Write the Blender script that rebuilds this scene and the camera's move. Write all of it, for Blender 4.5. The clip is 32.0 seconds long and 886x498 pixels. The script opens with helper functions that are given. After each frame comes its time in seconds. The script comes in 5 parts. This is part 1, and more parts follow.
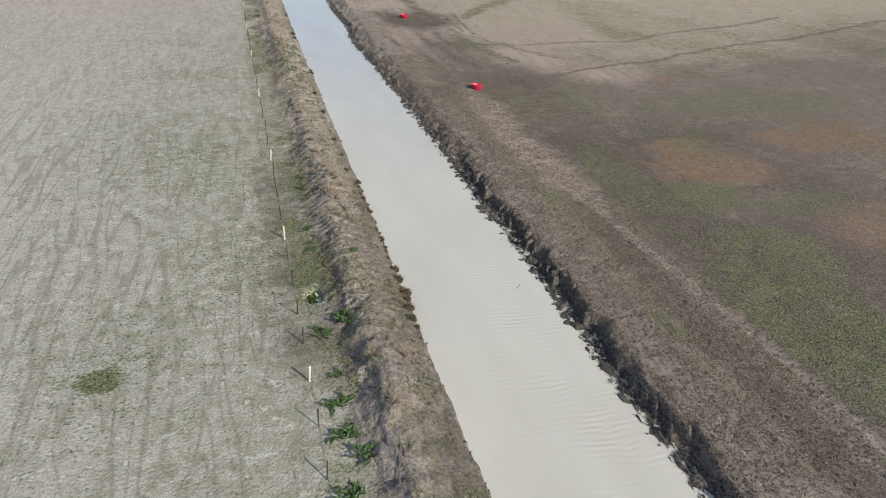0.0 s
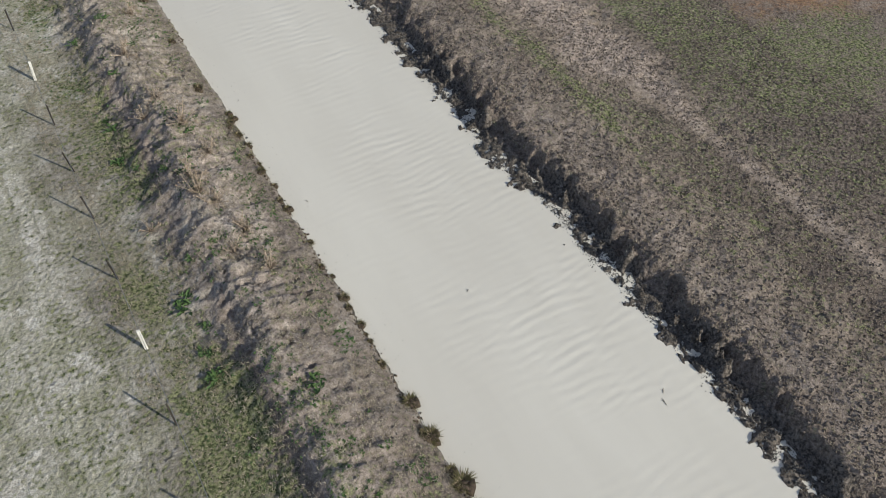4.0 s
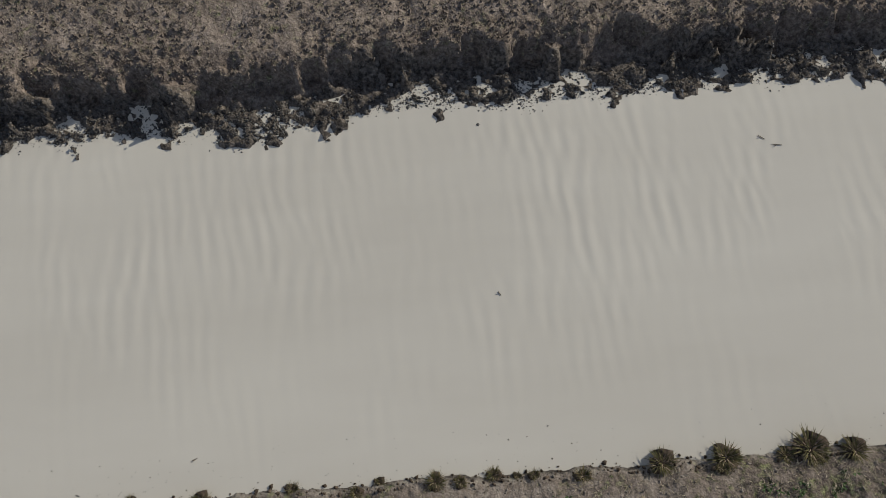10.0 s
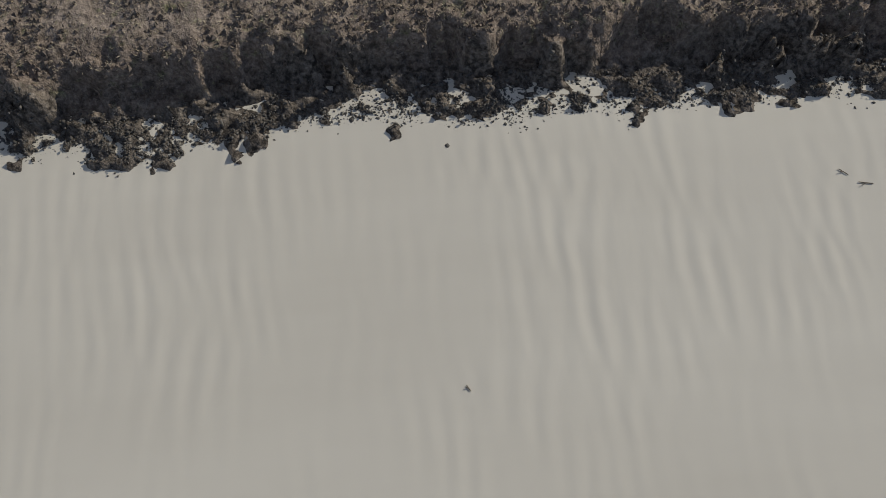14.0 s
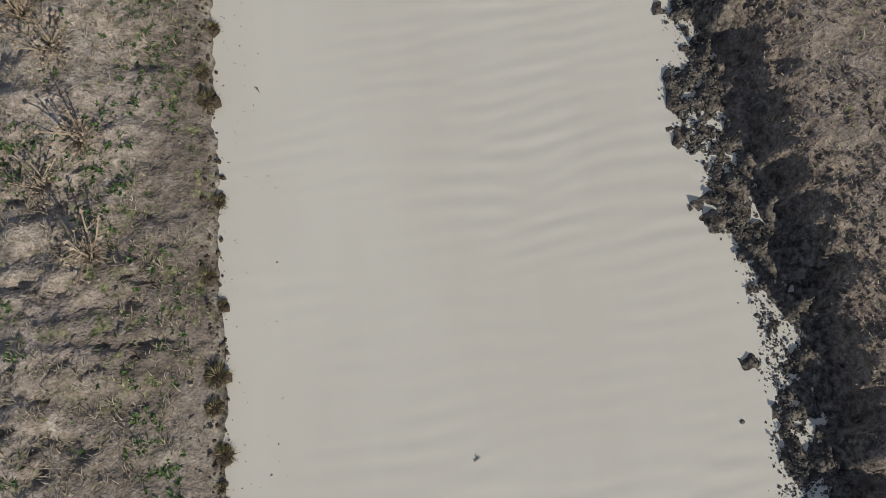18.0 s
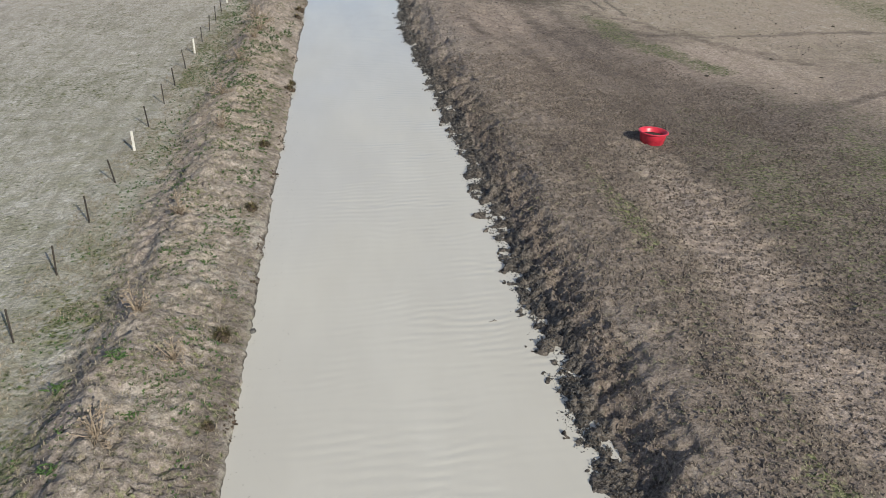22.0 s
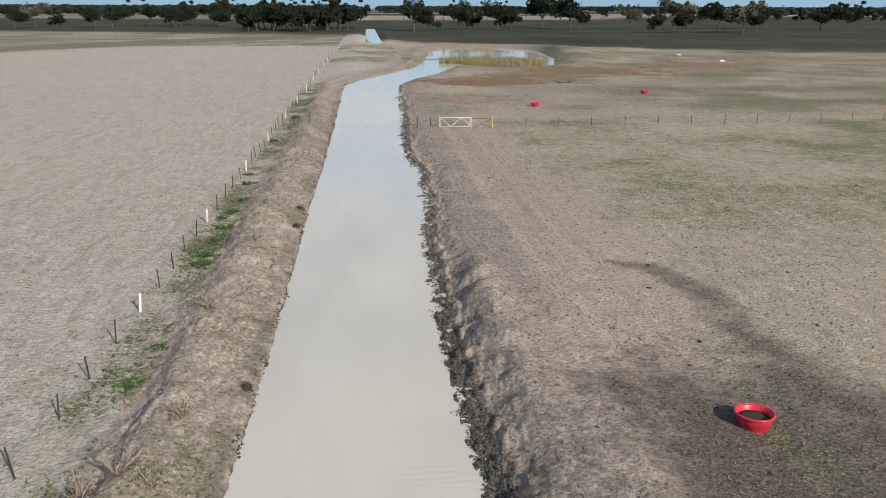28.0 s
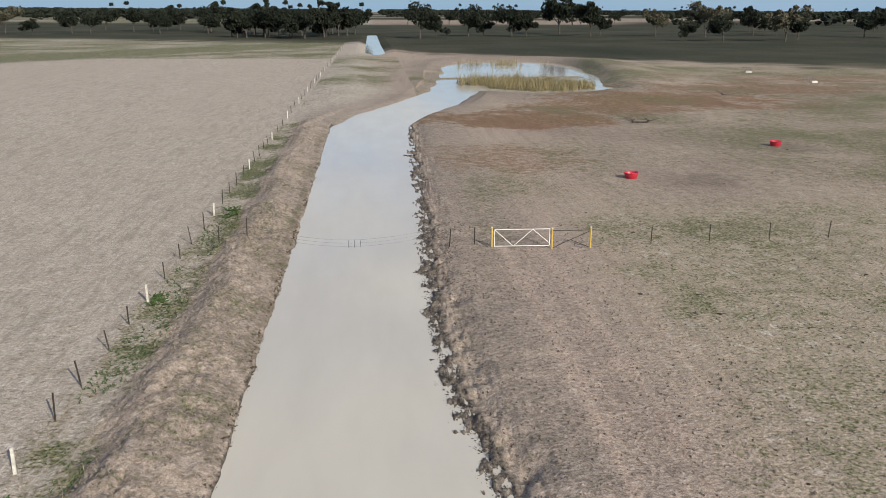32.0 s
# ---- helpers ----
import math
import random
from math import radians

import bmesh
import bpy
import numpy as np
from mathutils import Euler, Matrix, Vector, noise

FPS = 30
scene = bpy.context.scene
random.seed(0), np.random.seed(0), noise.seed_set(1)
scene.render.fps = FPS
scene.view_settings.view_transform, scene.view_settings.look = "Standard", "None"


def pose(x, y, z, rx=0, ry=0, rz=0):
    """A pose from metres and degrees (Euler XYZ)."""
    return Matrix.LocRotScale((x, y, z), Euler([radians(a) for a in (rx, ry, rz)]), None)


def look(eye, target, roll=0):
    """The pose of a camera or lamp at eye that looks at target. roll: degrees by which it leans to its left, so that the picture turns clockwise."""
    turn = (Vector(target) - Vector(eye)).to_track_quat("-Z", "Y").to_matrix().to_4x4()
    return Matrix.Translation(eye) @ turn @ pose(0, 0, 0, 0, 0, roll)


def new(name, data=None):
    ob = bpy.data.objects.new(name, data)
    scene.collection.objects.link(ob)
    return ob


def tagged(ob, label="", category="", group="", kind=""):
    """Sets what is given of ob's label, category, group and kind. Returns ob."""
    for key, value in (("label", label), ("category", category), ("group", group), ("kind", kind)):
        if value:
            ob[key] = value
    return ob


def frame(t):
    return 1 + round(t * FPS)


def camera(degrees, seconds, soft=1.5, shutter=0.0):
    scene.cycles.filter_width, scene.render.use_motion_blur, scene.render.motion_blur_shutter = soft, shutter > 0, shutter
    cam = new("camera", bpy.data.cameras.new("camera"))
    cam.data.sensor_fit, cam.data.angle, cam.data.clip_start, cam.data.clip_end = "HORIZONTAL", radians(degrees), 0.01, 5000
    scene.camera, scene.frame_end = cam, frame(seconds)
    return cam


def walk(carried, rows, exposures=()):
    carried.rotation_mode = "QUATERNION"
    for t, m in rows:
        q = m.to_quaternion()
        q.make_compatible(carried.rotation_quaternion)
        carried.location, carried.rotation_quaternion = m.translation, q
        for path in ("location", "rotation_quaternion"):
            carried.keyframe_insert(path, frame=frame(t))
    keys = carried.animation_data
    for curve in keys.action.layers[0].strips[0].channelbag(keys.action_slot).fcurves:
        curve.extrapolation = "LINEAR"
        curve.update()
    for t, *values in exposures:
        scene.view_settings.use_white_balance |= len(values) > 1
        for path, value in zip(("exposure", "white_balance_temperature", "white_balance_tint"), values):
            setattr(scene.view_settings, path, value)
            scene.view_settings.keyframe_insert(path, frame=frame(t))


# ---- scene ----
cam = camera(56.12, 32.0, soft=0.7)
PATH = [
    (0.0, -11.63, -44.76, 22.27, 64.02, -0.73, -13.86),
    (0.5, -11.37, -39.07, 22.42, 60.91, -0.85, -14.60),
    (1.0, -10.99, -34.17, 22.06, 58.39, -0.87, -15.77),
    (1.5, -10.79, -29.74, 21.84, 55.61, -0.93, -18.64),
    (2.0, -10.60, -25.87, 21.58, 52.85, -0.92, -21.06),
    (2.5, -10.41, -22.43, 21.28, 50.15, -0.78, -23.29),
    (4.5, -8.89, -10.92, 20.25, 38.21, -0.96, -32.97),
    (5.0, -8.27, -8.46, 19.81, 35.26, -0.93, -36.38),
    (5.5, -7.63, -6.19, 19.31, 32.16, -0.96, -39.85),
    (6.0, -6.99, -3.80, 18.80, 28.35, -1.56, -43.56),
    (6.5, -6.19, -1.63, 18.24, 24.86, -1.86, -48.10),
    (7.0, -5.29, 0.28, 17.65, 21.91, -1.65, -55.57),
    (7.5, -4.67, 0.99, 17.05, 19.50, 0.40, -65.34),
    (8.0, -4.26, 1.54, 16.63, 17.39, 0.80, -76.90),
    (8.5, -4.31, 1.59, 16.53, 17.49, 1.21, -88.88),
    (9.0, -4.54, 1.53, 16.39, 18.07, 1.10, -94.09),
    (9.5, -4.56, 1.32, 16.39, 18.02, 1.11, -94.20),
    (10.0, -4.57, 1.26, 16.24, 18.08, 0.73, -94.32),
    (10.5, -4.44, 1.09, 15.78, 17.88, 0.75, -94.40),
    (11.0, -4.24, 1.00, 15.07, 17.77, 0.62, -94.44),
    (11.5, -3.96, 0.85, 14.35, 17.72, 0.71, -94.52),
    (12.0, -3.67, 0.76, 13.70, 17.85, 0.57, -94.51),
    (12.5, -3.23, 0.66, 13.15, 17.53, 0.65, -94.61),
    (13.0, -3.18, 0.64, 12.36, 19.30, 0.50, -94.57),
    (13.5, -2.71, 0.55, 11.92, 19.23, 0.55, -94.75),
    (15.5, -1.60, -0.47, 11.25, 19.74, 1.85, -66.80),
    (16.0, -0.95, -0.48, 11.74, 17.13, 1.94, -52.50),
    (16.5, -0.60, -0.50, 12.02, 16.05, 2.17, -38.09),
    (17.0, -0.68, -0.47, 12.06, 16.17, 1.26, -25.47),
    (17.5, -0.68, -0.46, 12.05, 16.11, 0.92, -14.75),
    (18.0, -0.69, -0.46, 12.03, 16.60, 0.69, -6.27),
    (18.5, -0.71, -0.46, 12.02, 23.53, 0.70, -6.18),
    (19.0, -0.76, -0.49, 11.98, 32.41, 0.45, -6.56),
    (19.5, -0.76, -0.50, 11.99, 41.38, 0.36, -6.59),
    (20.0, -0.79, -0.54, 11.98, 45.29, 0.26, -6.72),
    (20.5, -0.77, -0.43, 12.01, 46.88, 0.14, -6.72),
    (21.0, -0.82, -0.25, 12.00, 51.64, 0.03, -6.73),
    (21.5, -0.83, 0.52, 11.95, 57.01, -0.03, -6.58),
    (22.0, -0.80, 2.01, 11.95, 63.16, 0.00, -6.38),
    (22.5, -0.68, 4.44, 11.90, 69.03, 0.04, -5.97),
    (23.0, -0.63, 7.33, 11.94, 72.98, -0.05, -5.82),
    (23.5, -0.55, 10.54, 12.00, 73.44, -0.15, -5.66),
    (24.0, -0.44, 14.00, 12.06, 73.47, -0.10, -5.53),
    (24.5, -0.31, 17.63, 12.15, 73.52, -0.04, -5.36),
    (26.5, -0.06, 34.93, 12.54, 73.67, -0.13, -5.07),
    (27.0, 0.06, 39.63, 12.72, 73.62, -0.04, -5.00),
    (27.5, 0.10, 44.85, 12.72, 73.69, -0.10, -4.99),
    (28.0, 0.21, 49.99, 12.79, 73.75, -0.19, -4.94),
    (28.5, 0.31, 55.39, 12.77, 73.85, -0.15, -4.91),
    (29.0, 0.47, 60.78, 12.84, 73.89, -0.09, -4.82),
    (29.5, 0.53, 66.00, 12.99, 73.89, -0.06, -4.81),
    (30.0, 0.60, 71.48, 13.04, 73.93, -0.14, -4.78),
    (30.5, 0.69, 77.09, 13.06, 73.97, -0.13, -4.79),
    (31.0, 0.88, 82.53, 13.19, 73.98, -0.21, -4.69),
    (31.5, 0.91, 88.26, 13.25, 73.98, -0.22, -4.73),
    (32.0, 0.95, 93.84, 13.34, 73.97, -0.27, -4.76),
]
EXPOSURES = [(0.0, 0.42, 6340, 5), (2.0, 0.40, 6330, 5), (5.0, 0.29, 6290, 5), (7.0, 0.07, 6350, 5), (8.5, -0.12, 6500, 6), (13.5, -0.23, 6560, 6), (15.5, -0.16, 6580, 6), (18.0, 0.01, 6520, 6), (20.0, 0.18, 6400, 5), (22.0, 0.31, 6400, 5), (24.0, 0.40, 6420, 5), (27.0, 0.36, 6480, 6), (29.0, 0.38, 6640, 7), (32.0, 0.28, 6680, 8)]
walk(cam, [(t, pose(x, y, z, rx, ry, rz)) for t, x, y, z, rx, ry, rz in PATH], EXPOSURES)

import functools

# ---- sky and sun ----
SUN_TO = Vector((0.48, -0.88, 0.53)).normalized()
world = bpy.data.worlds.new("sky")
scene.world = world
world.use_nodes = True
wn, wl = world.node_tree.nodes, world.node_tree.links
wn.clear()
w_out, w_bg, w_sky = wn.new("ShaderNodeOutputWorld"), wn.new("ShaderNodeBackground"), wn.new("ShaderNodeTexSky")
w_sky.sky_type, w_sky.sun_disc = "NISHITA", False
w_sky.sun_elevation, w_sky.sun_rotation = math.asin(SUN_TO.z), math.atan2(SUN_TO.x, SUN_TO.y)
w_bg.inputs["Strength"].default_value = 0.070
w_sky.air_density, w_sky.dust_density, w_sky.ozone_density = 1.0, 0.3, 1.0
w_tc, w_map, w_noise, w_ramp, w_mix = (wn.new(n) for n in ("ShaderNodeTexCoord", "ShaderNodeMapping", "ShaderNodeTexNoise", "ShaderNodeValToRGB", "ShaderNodeMix"))
w_map.inputs["Scale"].default_value = (1.6, 1.6, 5.5)
w_noise.inputs["Scale"].default_value, w_noise.inputs["Detail"].default_value, w_noise.inputs["Roughness"].default_value = 2.2, 7.0, 0.58
w_ramp.color_ramp.elements[0].position, w_ramp.color_ramp.elements[1].position = 0.44, 0.68
w_mix.data_type = "RGBA"
w_mix.inputs[7].default_value = (7.8, 7.9, 8.0, 1)
wl.new(w_tc.outputs["Generated"], w_map.inputs["Vector"])
wl.new(w_map.outputs[0], w_noise.inputs["Vector"])
wl.new(w_noise.outputs[0], w_ramp.inputs[0])
wl.new(w_ramp.outputs[0], w_mix.inputs[0])
w_tint = wn.new("ShaderNodeMix")
w_tint.data_type, w_tint.blend_type = "RGBA", "MULTIPLY"
w_tint.inputs[0].default_value, w_tint.inputs[7].default_value = 1.0, (0.70, 0.90, 1.25, 1)
wl.new(w_sky.outputs[0], w_tint.inputs[6])
wl.new(w_tint.outputs[2], w_mix.inputs[6])
w_sep, w_low, w_hor = wn.new("ShaderNodeSeparateXYZ"), wn.new("ShaderNodeValToRGB"), wn.new("ShaderNodeMix")
w_hor.data_type = "RGBA"
w_low.color_ramp.elements[0].position, w_low.color_ramp.elements[1].position = 0.0, 0.16
w_low.color_ramp.elements[0].color, w_low.color_ramp.elements[1].color = (0.9, 0.9, 0.9, 1), (0, 0, 0, 1)
w_hor.inputs[7].default_value = (3.1, 5.0, 7.4, 1)
wl.new(w_tc.outputs["Generated"], w_sep.inputs[0])
wl.new(w_sep.outputs["Z"], w_low.inputs[0])
wl.new(w_low.outputs[0], w_hor.inputs[0])
wl.new(w_mix.outputs[2], w_hor.inputs[6])
wl.new(w_hor.outputs[2], w_bg.inputs["Color"])
wl.new(w_bg.outputs[0], w_out.inputs["Surface"])
sun = new("sun", bpy.data.lights.new("sun", "SUN"))
sun.data.energy, sun.data.angle, sun.data.color = 3.9, radians(0.53), (1.0, 0.925, 0.82)
sun.matrix_world = look(SUN_TO * 100, (0, 0, 0))

# ---- materials ----
class Mat:
    """A small builder for node materials."""
    def __init__(self, name, rough=0.9, spec=0.3):
        self.m = bpy.data.materials.new(name)
        self.m.use_nodes = True
        self.n, self.l = self.m.node_tree.nodes, self.m.node_tree.links
        self.b = self.n["Principled BSDF"]
        self.b.inputs["Roughness"].default_value = rough
        self.b.inputs["Specular IOR Level"].default_value = spec
        self.geo = self.n.new("ShaderNodeNewGeometry")
        self.pos = self.geo.outputs["Position"]

    def noise(self, scale, detail=4.0, rough=0.55, stretch=None, turn=0.0, distort=0.0):
        src = self.pos
        if stretch:
            mp = self.n.new("ShaderNodeMapping")
            mp.inputs["Scale"].default_value, mp.inputs["Rotation"].default_value = stretch, (0, 0, radians(turn))
            self.l.new(src, mp.inputs["Vector"])
            src = mp.outputs[0]
        t = self.n.new("ShaderNodeTexNoise")
        t.inputs["Scale"].default_value, t.inputs["Detail"].default_value = scale, detail
        t.inputs["Roughness"].default_value, t.inputs["Distortion"].default_value = rough, distort
        self.l.new(src, t.inputs["Vector"])
        return t.outputs[0]

    def cells(self, scale, feature="F1", out=0):
        t = self.n.new("ShaderNodeTexVoronoi")
        t.feature = feature
        t.inputs["Scale"].default_value = scale
        self.l.new(self.pos, t.inputs["Vector"])
        return t.outputs[out]

    def ramp(self, fac, lo, hi, a=None, b=None):
        """0 to 1 between lo and hi, or a blend between two colours."""
        r = self.n.new("ShaderNodeMapRange")
        r.inputs["From Min"].default_value, r.inputs["From Max"].default_value = lo, hi
        self.l.new(fac, r.inputs["Value"])
        return r.outputs[0] if a is None else self.mix(r.outputs[0], a, b)

    def put(self, value, socket):
        if hasattr(value, "is_linked"):
            self.l.new(value, socket)
        elif isinstance(value, (tuple, list)):
            socket.default_value = (*value[:3], 1)
        else:
            socket.default_value = value

    def mix(self, fac, a, b, blend="MIX"):
        x = self.n.new("ShaderNodeMix")
        x.data_type, x.blend_type = "RGBA", blend
        for v, i in ((fac, 0), (a, 6), (b, 7)):
            self.put(v, x.inputs[i])
        return x.outputs[2]

    def math(self, op, a, b=0.0):
        x = self.n.new("ShaderNodeMath")
        x.operation = op
        self.put(a, x.inputs[0]), self.put(b, x.inputs[1])
        return x.outputs[0]

    def attr(self, name):
        a = self.n.new("ShaderNodeAttribute")
        a.attribute_name = name
        return a.outputs["Fac"]

    def island(self):
        return self.geo.outputs["Random Per Island"]

    def bump(self, height, strength=0.5, distance=0.05, after=None):
        b = self.n.new("ShaderNodeBump")
        b.inputs["Strength"].default_value, b.inputs["Distance"].default_value = strength, distance
        self.l.new(height, b.inputs["Height"])
        if after:
            self.l.new(after, b.inputs["Normal"])
        self.l.new(b.outputs[0], self.b.inputs["Normal"])
        return b.outputs[0]

    def colour(self, c):
        self.put(c, self.b.inputs["Base Color"])
        return self


def ground_material():
    m = Mat("dry_pasture", 0.95, 0.10)
    hi = m.noise(5.0, 3, 0.6)
    tuft = m.noise(9.5, 3, 0.62)
    mid = m.noise(0.9, 5, 0.6)
    wide = m.noise(0.16, 5, 0.6)
    grit = m.noise(24, 3, 0.65)
    blot = m.noise(2.1, 4, 0.6)
    clod = m.cells(8.0, "F1", 1)
    # hoof dents, also painted dark as specks of tuft shadow
    pock_shade = m.math("MULTIPLY", m.ramp(m.cells(3.6), 0.34, 0.16), m.ramp(blot, 0.40, 0.55))

    def thread(scale, stretch, turn, distort, width):
        """Thin winding lines: where a smooth noise passes its middle."""
        n = m.noise(scale, 1.2, 0.45, stretch, turn, distort)
        return m.ramp(m.math("ABSOLUTE", m.math("SUBTRACT", n, 0.5)), width, width * 0.15)

    def over(base, fac, k, colour):
        return m.mix(m.math("MULTIPLY", fac, k), base, colour)
    # grazed stubble: pale mottle, dark tufts, winding stock pads along the paddock
    straw = m.mix(m.ramp(hi, 0.28, 0.72), (0.385, 0.358, 0.310), (0.585, 0.548, 0.492))
    straw = over(straw, m.ramp(mid, 0.50, 0.64), 0.30, (0.300, 0.290, 0.215))
    straw = over(straw, m.ramp(tuft, 0.56, 0.66), 0.42, (0.225, 0.205, 0.155))
    side = m.n.new("ShaderNodeSeparateXYZ")
    m.l.new(m.pos, side.inputs[0])
    pads = m.math("MAXIMUM", thread(1.0, (0.80, 0.085, 1), 2, 0.25, 0.045), m.math("MULTIPLY", thread(1.0, (0.95, 0.13, 1), -9, 0.35, 0.038), 0.75))
    pads = m.math("MULTIPLY", pads, m.math("MULTIPLY", m.ramp(wide, 0.30, 0.48), m.math("MULTIPLY", m.ramp(side.outputs["X"], -8.5, -11.0), m.ramp(side.outputs["Y"], 90.0, 15.0))))
    straw = over(straw, m.math("MULTIPLY", m.math("MULTIPLY", m.ramp(side.outputs["X"], -30.0, -12.0), m.ramp(side.outputs["Y"], 85.0, 25.0)), m.ramp(mid, 0.25, 0.60)), 0.56, (0.250, 0.240, 0.150))
    straw = m.mix(m.ramp(side.outputs["X"], -2.0, 9.0), m.mix(m.ramp(side.outputs["Y"], 30.0, 110.0), straw, m.mix(1.0, straw, (1.0, 0.945, 0.91), "MULTIPLY")), m.mix(1.0, straw, (0.86, 0.775, 0.680), "MULTIPLY"))
    straw = over(straw, pads, 0.52, (0.200, 0.188, 0.130))
    straw = over(straw, m.ramp(m.noise(1.4, 4, 0.6), 0.60, 0.68), 0.42, (0.74, 0.70, 0.645))
    rows = m.noise(1.0, 5, 0.6, (1.8, 0.28, 1), 2, 1.2)
    straw = over(straw, m.math("MULTIPLY", m.ramp(rows, 0.51, 0.60), m.ramp(side.outputs["Y"], 10.0, 60.0)), 0.34, (0.225, 0.205, 0.160))
    # bare earth
    dirt = m.mix(m.ramp(hi, 0.30, 0.70), (0.190, 0.156, 0.130), (0.420, 0.354, 0.305))
    dirt = over(dirt, m.ramp(blot, 0.50, 0.62), 0.40, (0.200, 0.163, 0.136))
    dirt = over(dirt, m.ramp(tuft, 0.56, 0.62), 0.60, (0.105, 0.085, 0.068))
    # trampled turf
    turf = m.mix(m.ramp(tuft, 0.36, 0.64), (0.115, 0.092, 0.076), (0.265, 0.214, 0.177))
    turf = over(turf, m.ramp(clod, 0.55, 0.95), 0.35, (0.340, 0.285, 0.240))
    turf = over(turf, m.ramp(mid, 0.44, 0.62), 0.25, m.mix(m.ramp(hi, 0.44, 0.58), (0.060, 0.050, 0.041), (0.205, 0.166, 0.138)))
    turf = over(turf, pock_shade, 0.62, (0.055, 0.045, 0.038))
    tan = m.mix(m.ramp(hi, 0.30, 0.70), (0.300, 0.232, 0.188), (0.540, 0.436, 0.362))
    tan = over(tan, m.ramp(tuft, 0.55, 0.62), 0.45, (0.170, 0.138, 0.105))
    lanes = m.noise(1.0, 4, 0.6, (1.5, 0.045, 1), -3, 0.6)
    tan = over(tan, m.ramp(lanes, 0.53, 0.60), 0.25, (0.165, 0.130, 0.100))
    turf = over(turf, m.ramp(lanes, 0.54, 0.61), 0.25, (0.250, 0.207, 0.176))
    tan = over(tan, pock_shade, 0.40, (0.150, 0.120, 0.094))
    red = m.mix(m.ramp(hi, 0.35, 0.65), (0.150, 0.086, 0.052), (0.340, 0.212, 0.132))
    red = over(red, m.ramp(tuft, 0.53, 0.59), 0.75, (0.075, 0.055, 0.040))
    red = over(red, m.ramp(blot, 0.52, 0.62), 0.40, (0.330, 0.246, 0.172))
    loam = m.mix(m.ramp(tuft, 0.32, 0.66), (0.055, 0.044, 0.037), (0.180, 0.145, 0.121))
    loam = over(loam, m.ramp(clod, 0.62, 0.95), 0.40, (0.240, 0.200, 0.170))
    loam = over(loam, pock_shade, 0.6, (0.032, 0.026, 0.022))
    green = m.mix(m.ramp(tuft, 0.40, 0.60), (0.050, 0.062, 0.026), (0.225, 0.230, 0.118))
    green = over(green, m.ramp(hi, 0.54, 0.62), 0.55, (0.250, 0.220, 0.165))
    mud = m.mix(m.ramp(tuft, 0.38, 0.62), (0.046, 0.040, 0.035), (0.190, 0.164, 0.140))
    # cloud shadow over the far flat, put into the ground colour as near-black green
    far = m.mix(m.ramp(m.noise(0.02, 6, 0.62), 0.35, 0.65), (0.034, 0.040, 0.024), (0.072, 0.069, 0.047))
    edge = m.noise(1.5, 4, 0.6)
    fine = m.noise(6.5, 2.5, 0.6)

    def mask(name, soft):
        a, grain = m.attr(name), 2.1 if name == "green" else 0.9
        s = m.math("ADD", a, m.math("MULTIPLY", m.math("SUBTRACT", edge, 0.5), 1.1))
        s = m.math("ADD", s, m.math("MULTIPLY", m.math("SUBTRACT", fine, 0.5), grain))
        return m.math("MULTIPLY", m.ramp(s, 0.5 - soft, 0.5 + soft), m.ramp(a, 0.0, 0.15))
    c = straw
    for name, layer in (("tan", tan), ("dirt", dirt), ("turf", turf), ("loam", loam), ("red", red), ("green", green), ("mud", mud)):
        c = m.mix(mask(name, 0.22 if name in ("green", "mud", "red") else 0.42), c, layer)
    c = m.mix(1.0, c, m.ramp(grit, 0.38, 0.62, (0.76, 0.75, 0.74), (1.19, 1.19, 1.19)), "MULTIPLY")
    c = m.mix(1.0, c, m.ramp(m.noise(13, 2, 0.6), 0.38, 0.62, (0.86, 0.855, 0.85), (1.12, 1.12, 1.12)), "MULTIPLY")
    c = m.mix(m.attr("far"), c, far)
    m.colour(c)
    rel = m.math("ADD", m.math("ADD", hi, m.math("MULTIPLY", tuft, 0.7)), m.math("MULTIPLY", grit, 0.22))
    rel = m.math("SUBTRACT", rel, m.math("MULTIPLY", pock_shade, 0.35))
    rel = m.math("SUBTRACT", rel, m.math("MULTIPLY", pads, 0.12))
    m.bump(rel, 1.0, 0.058)
    return m.m


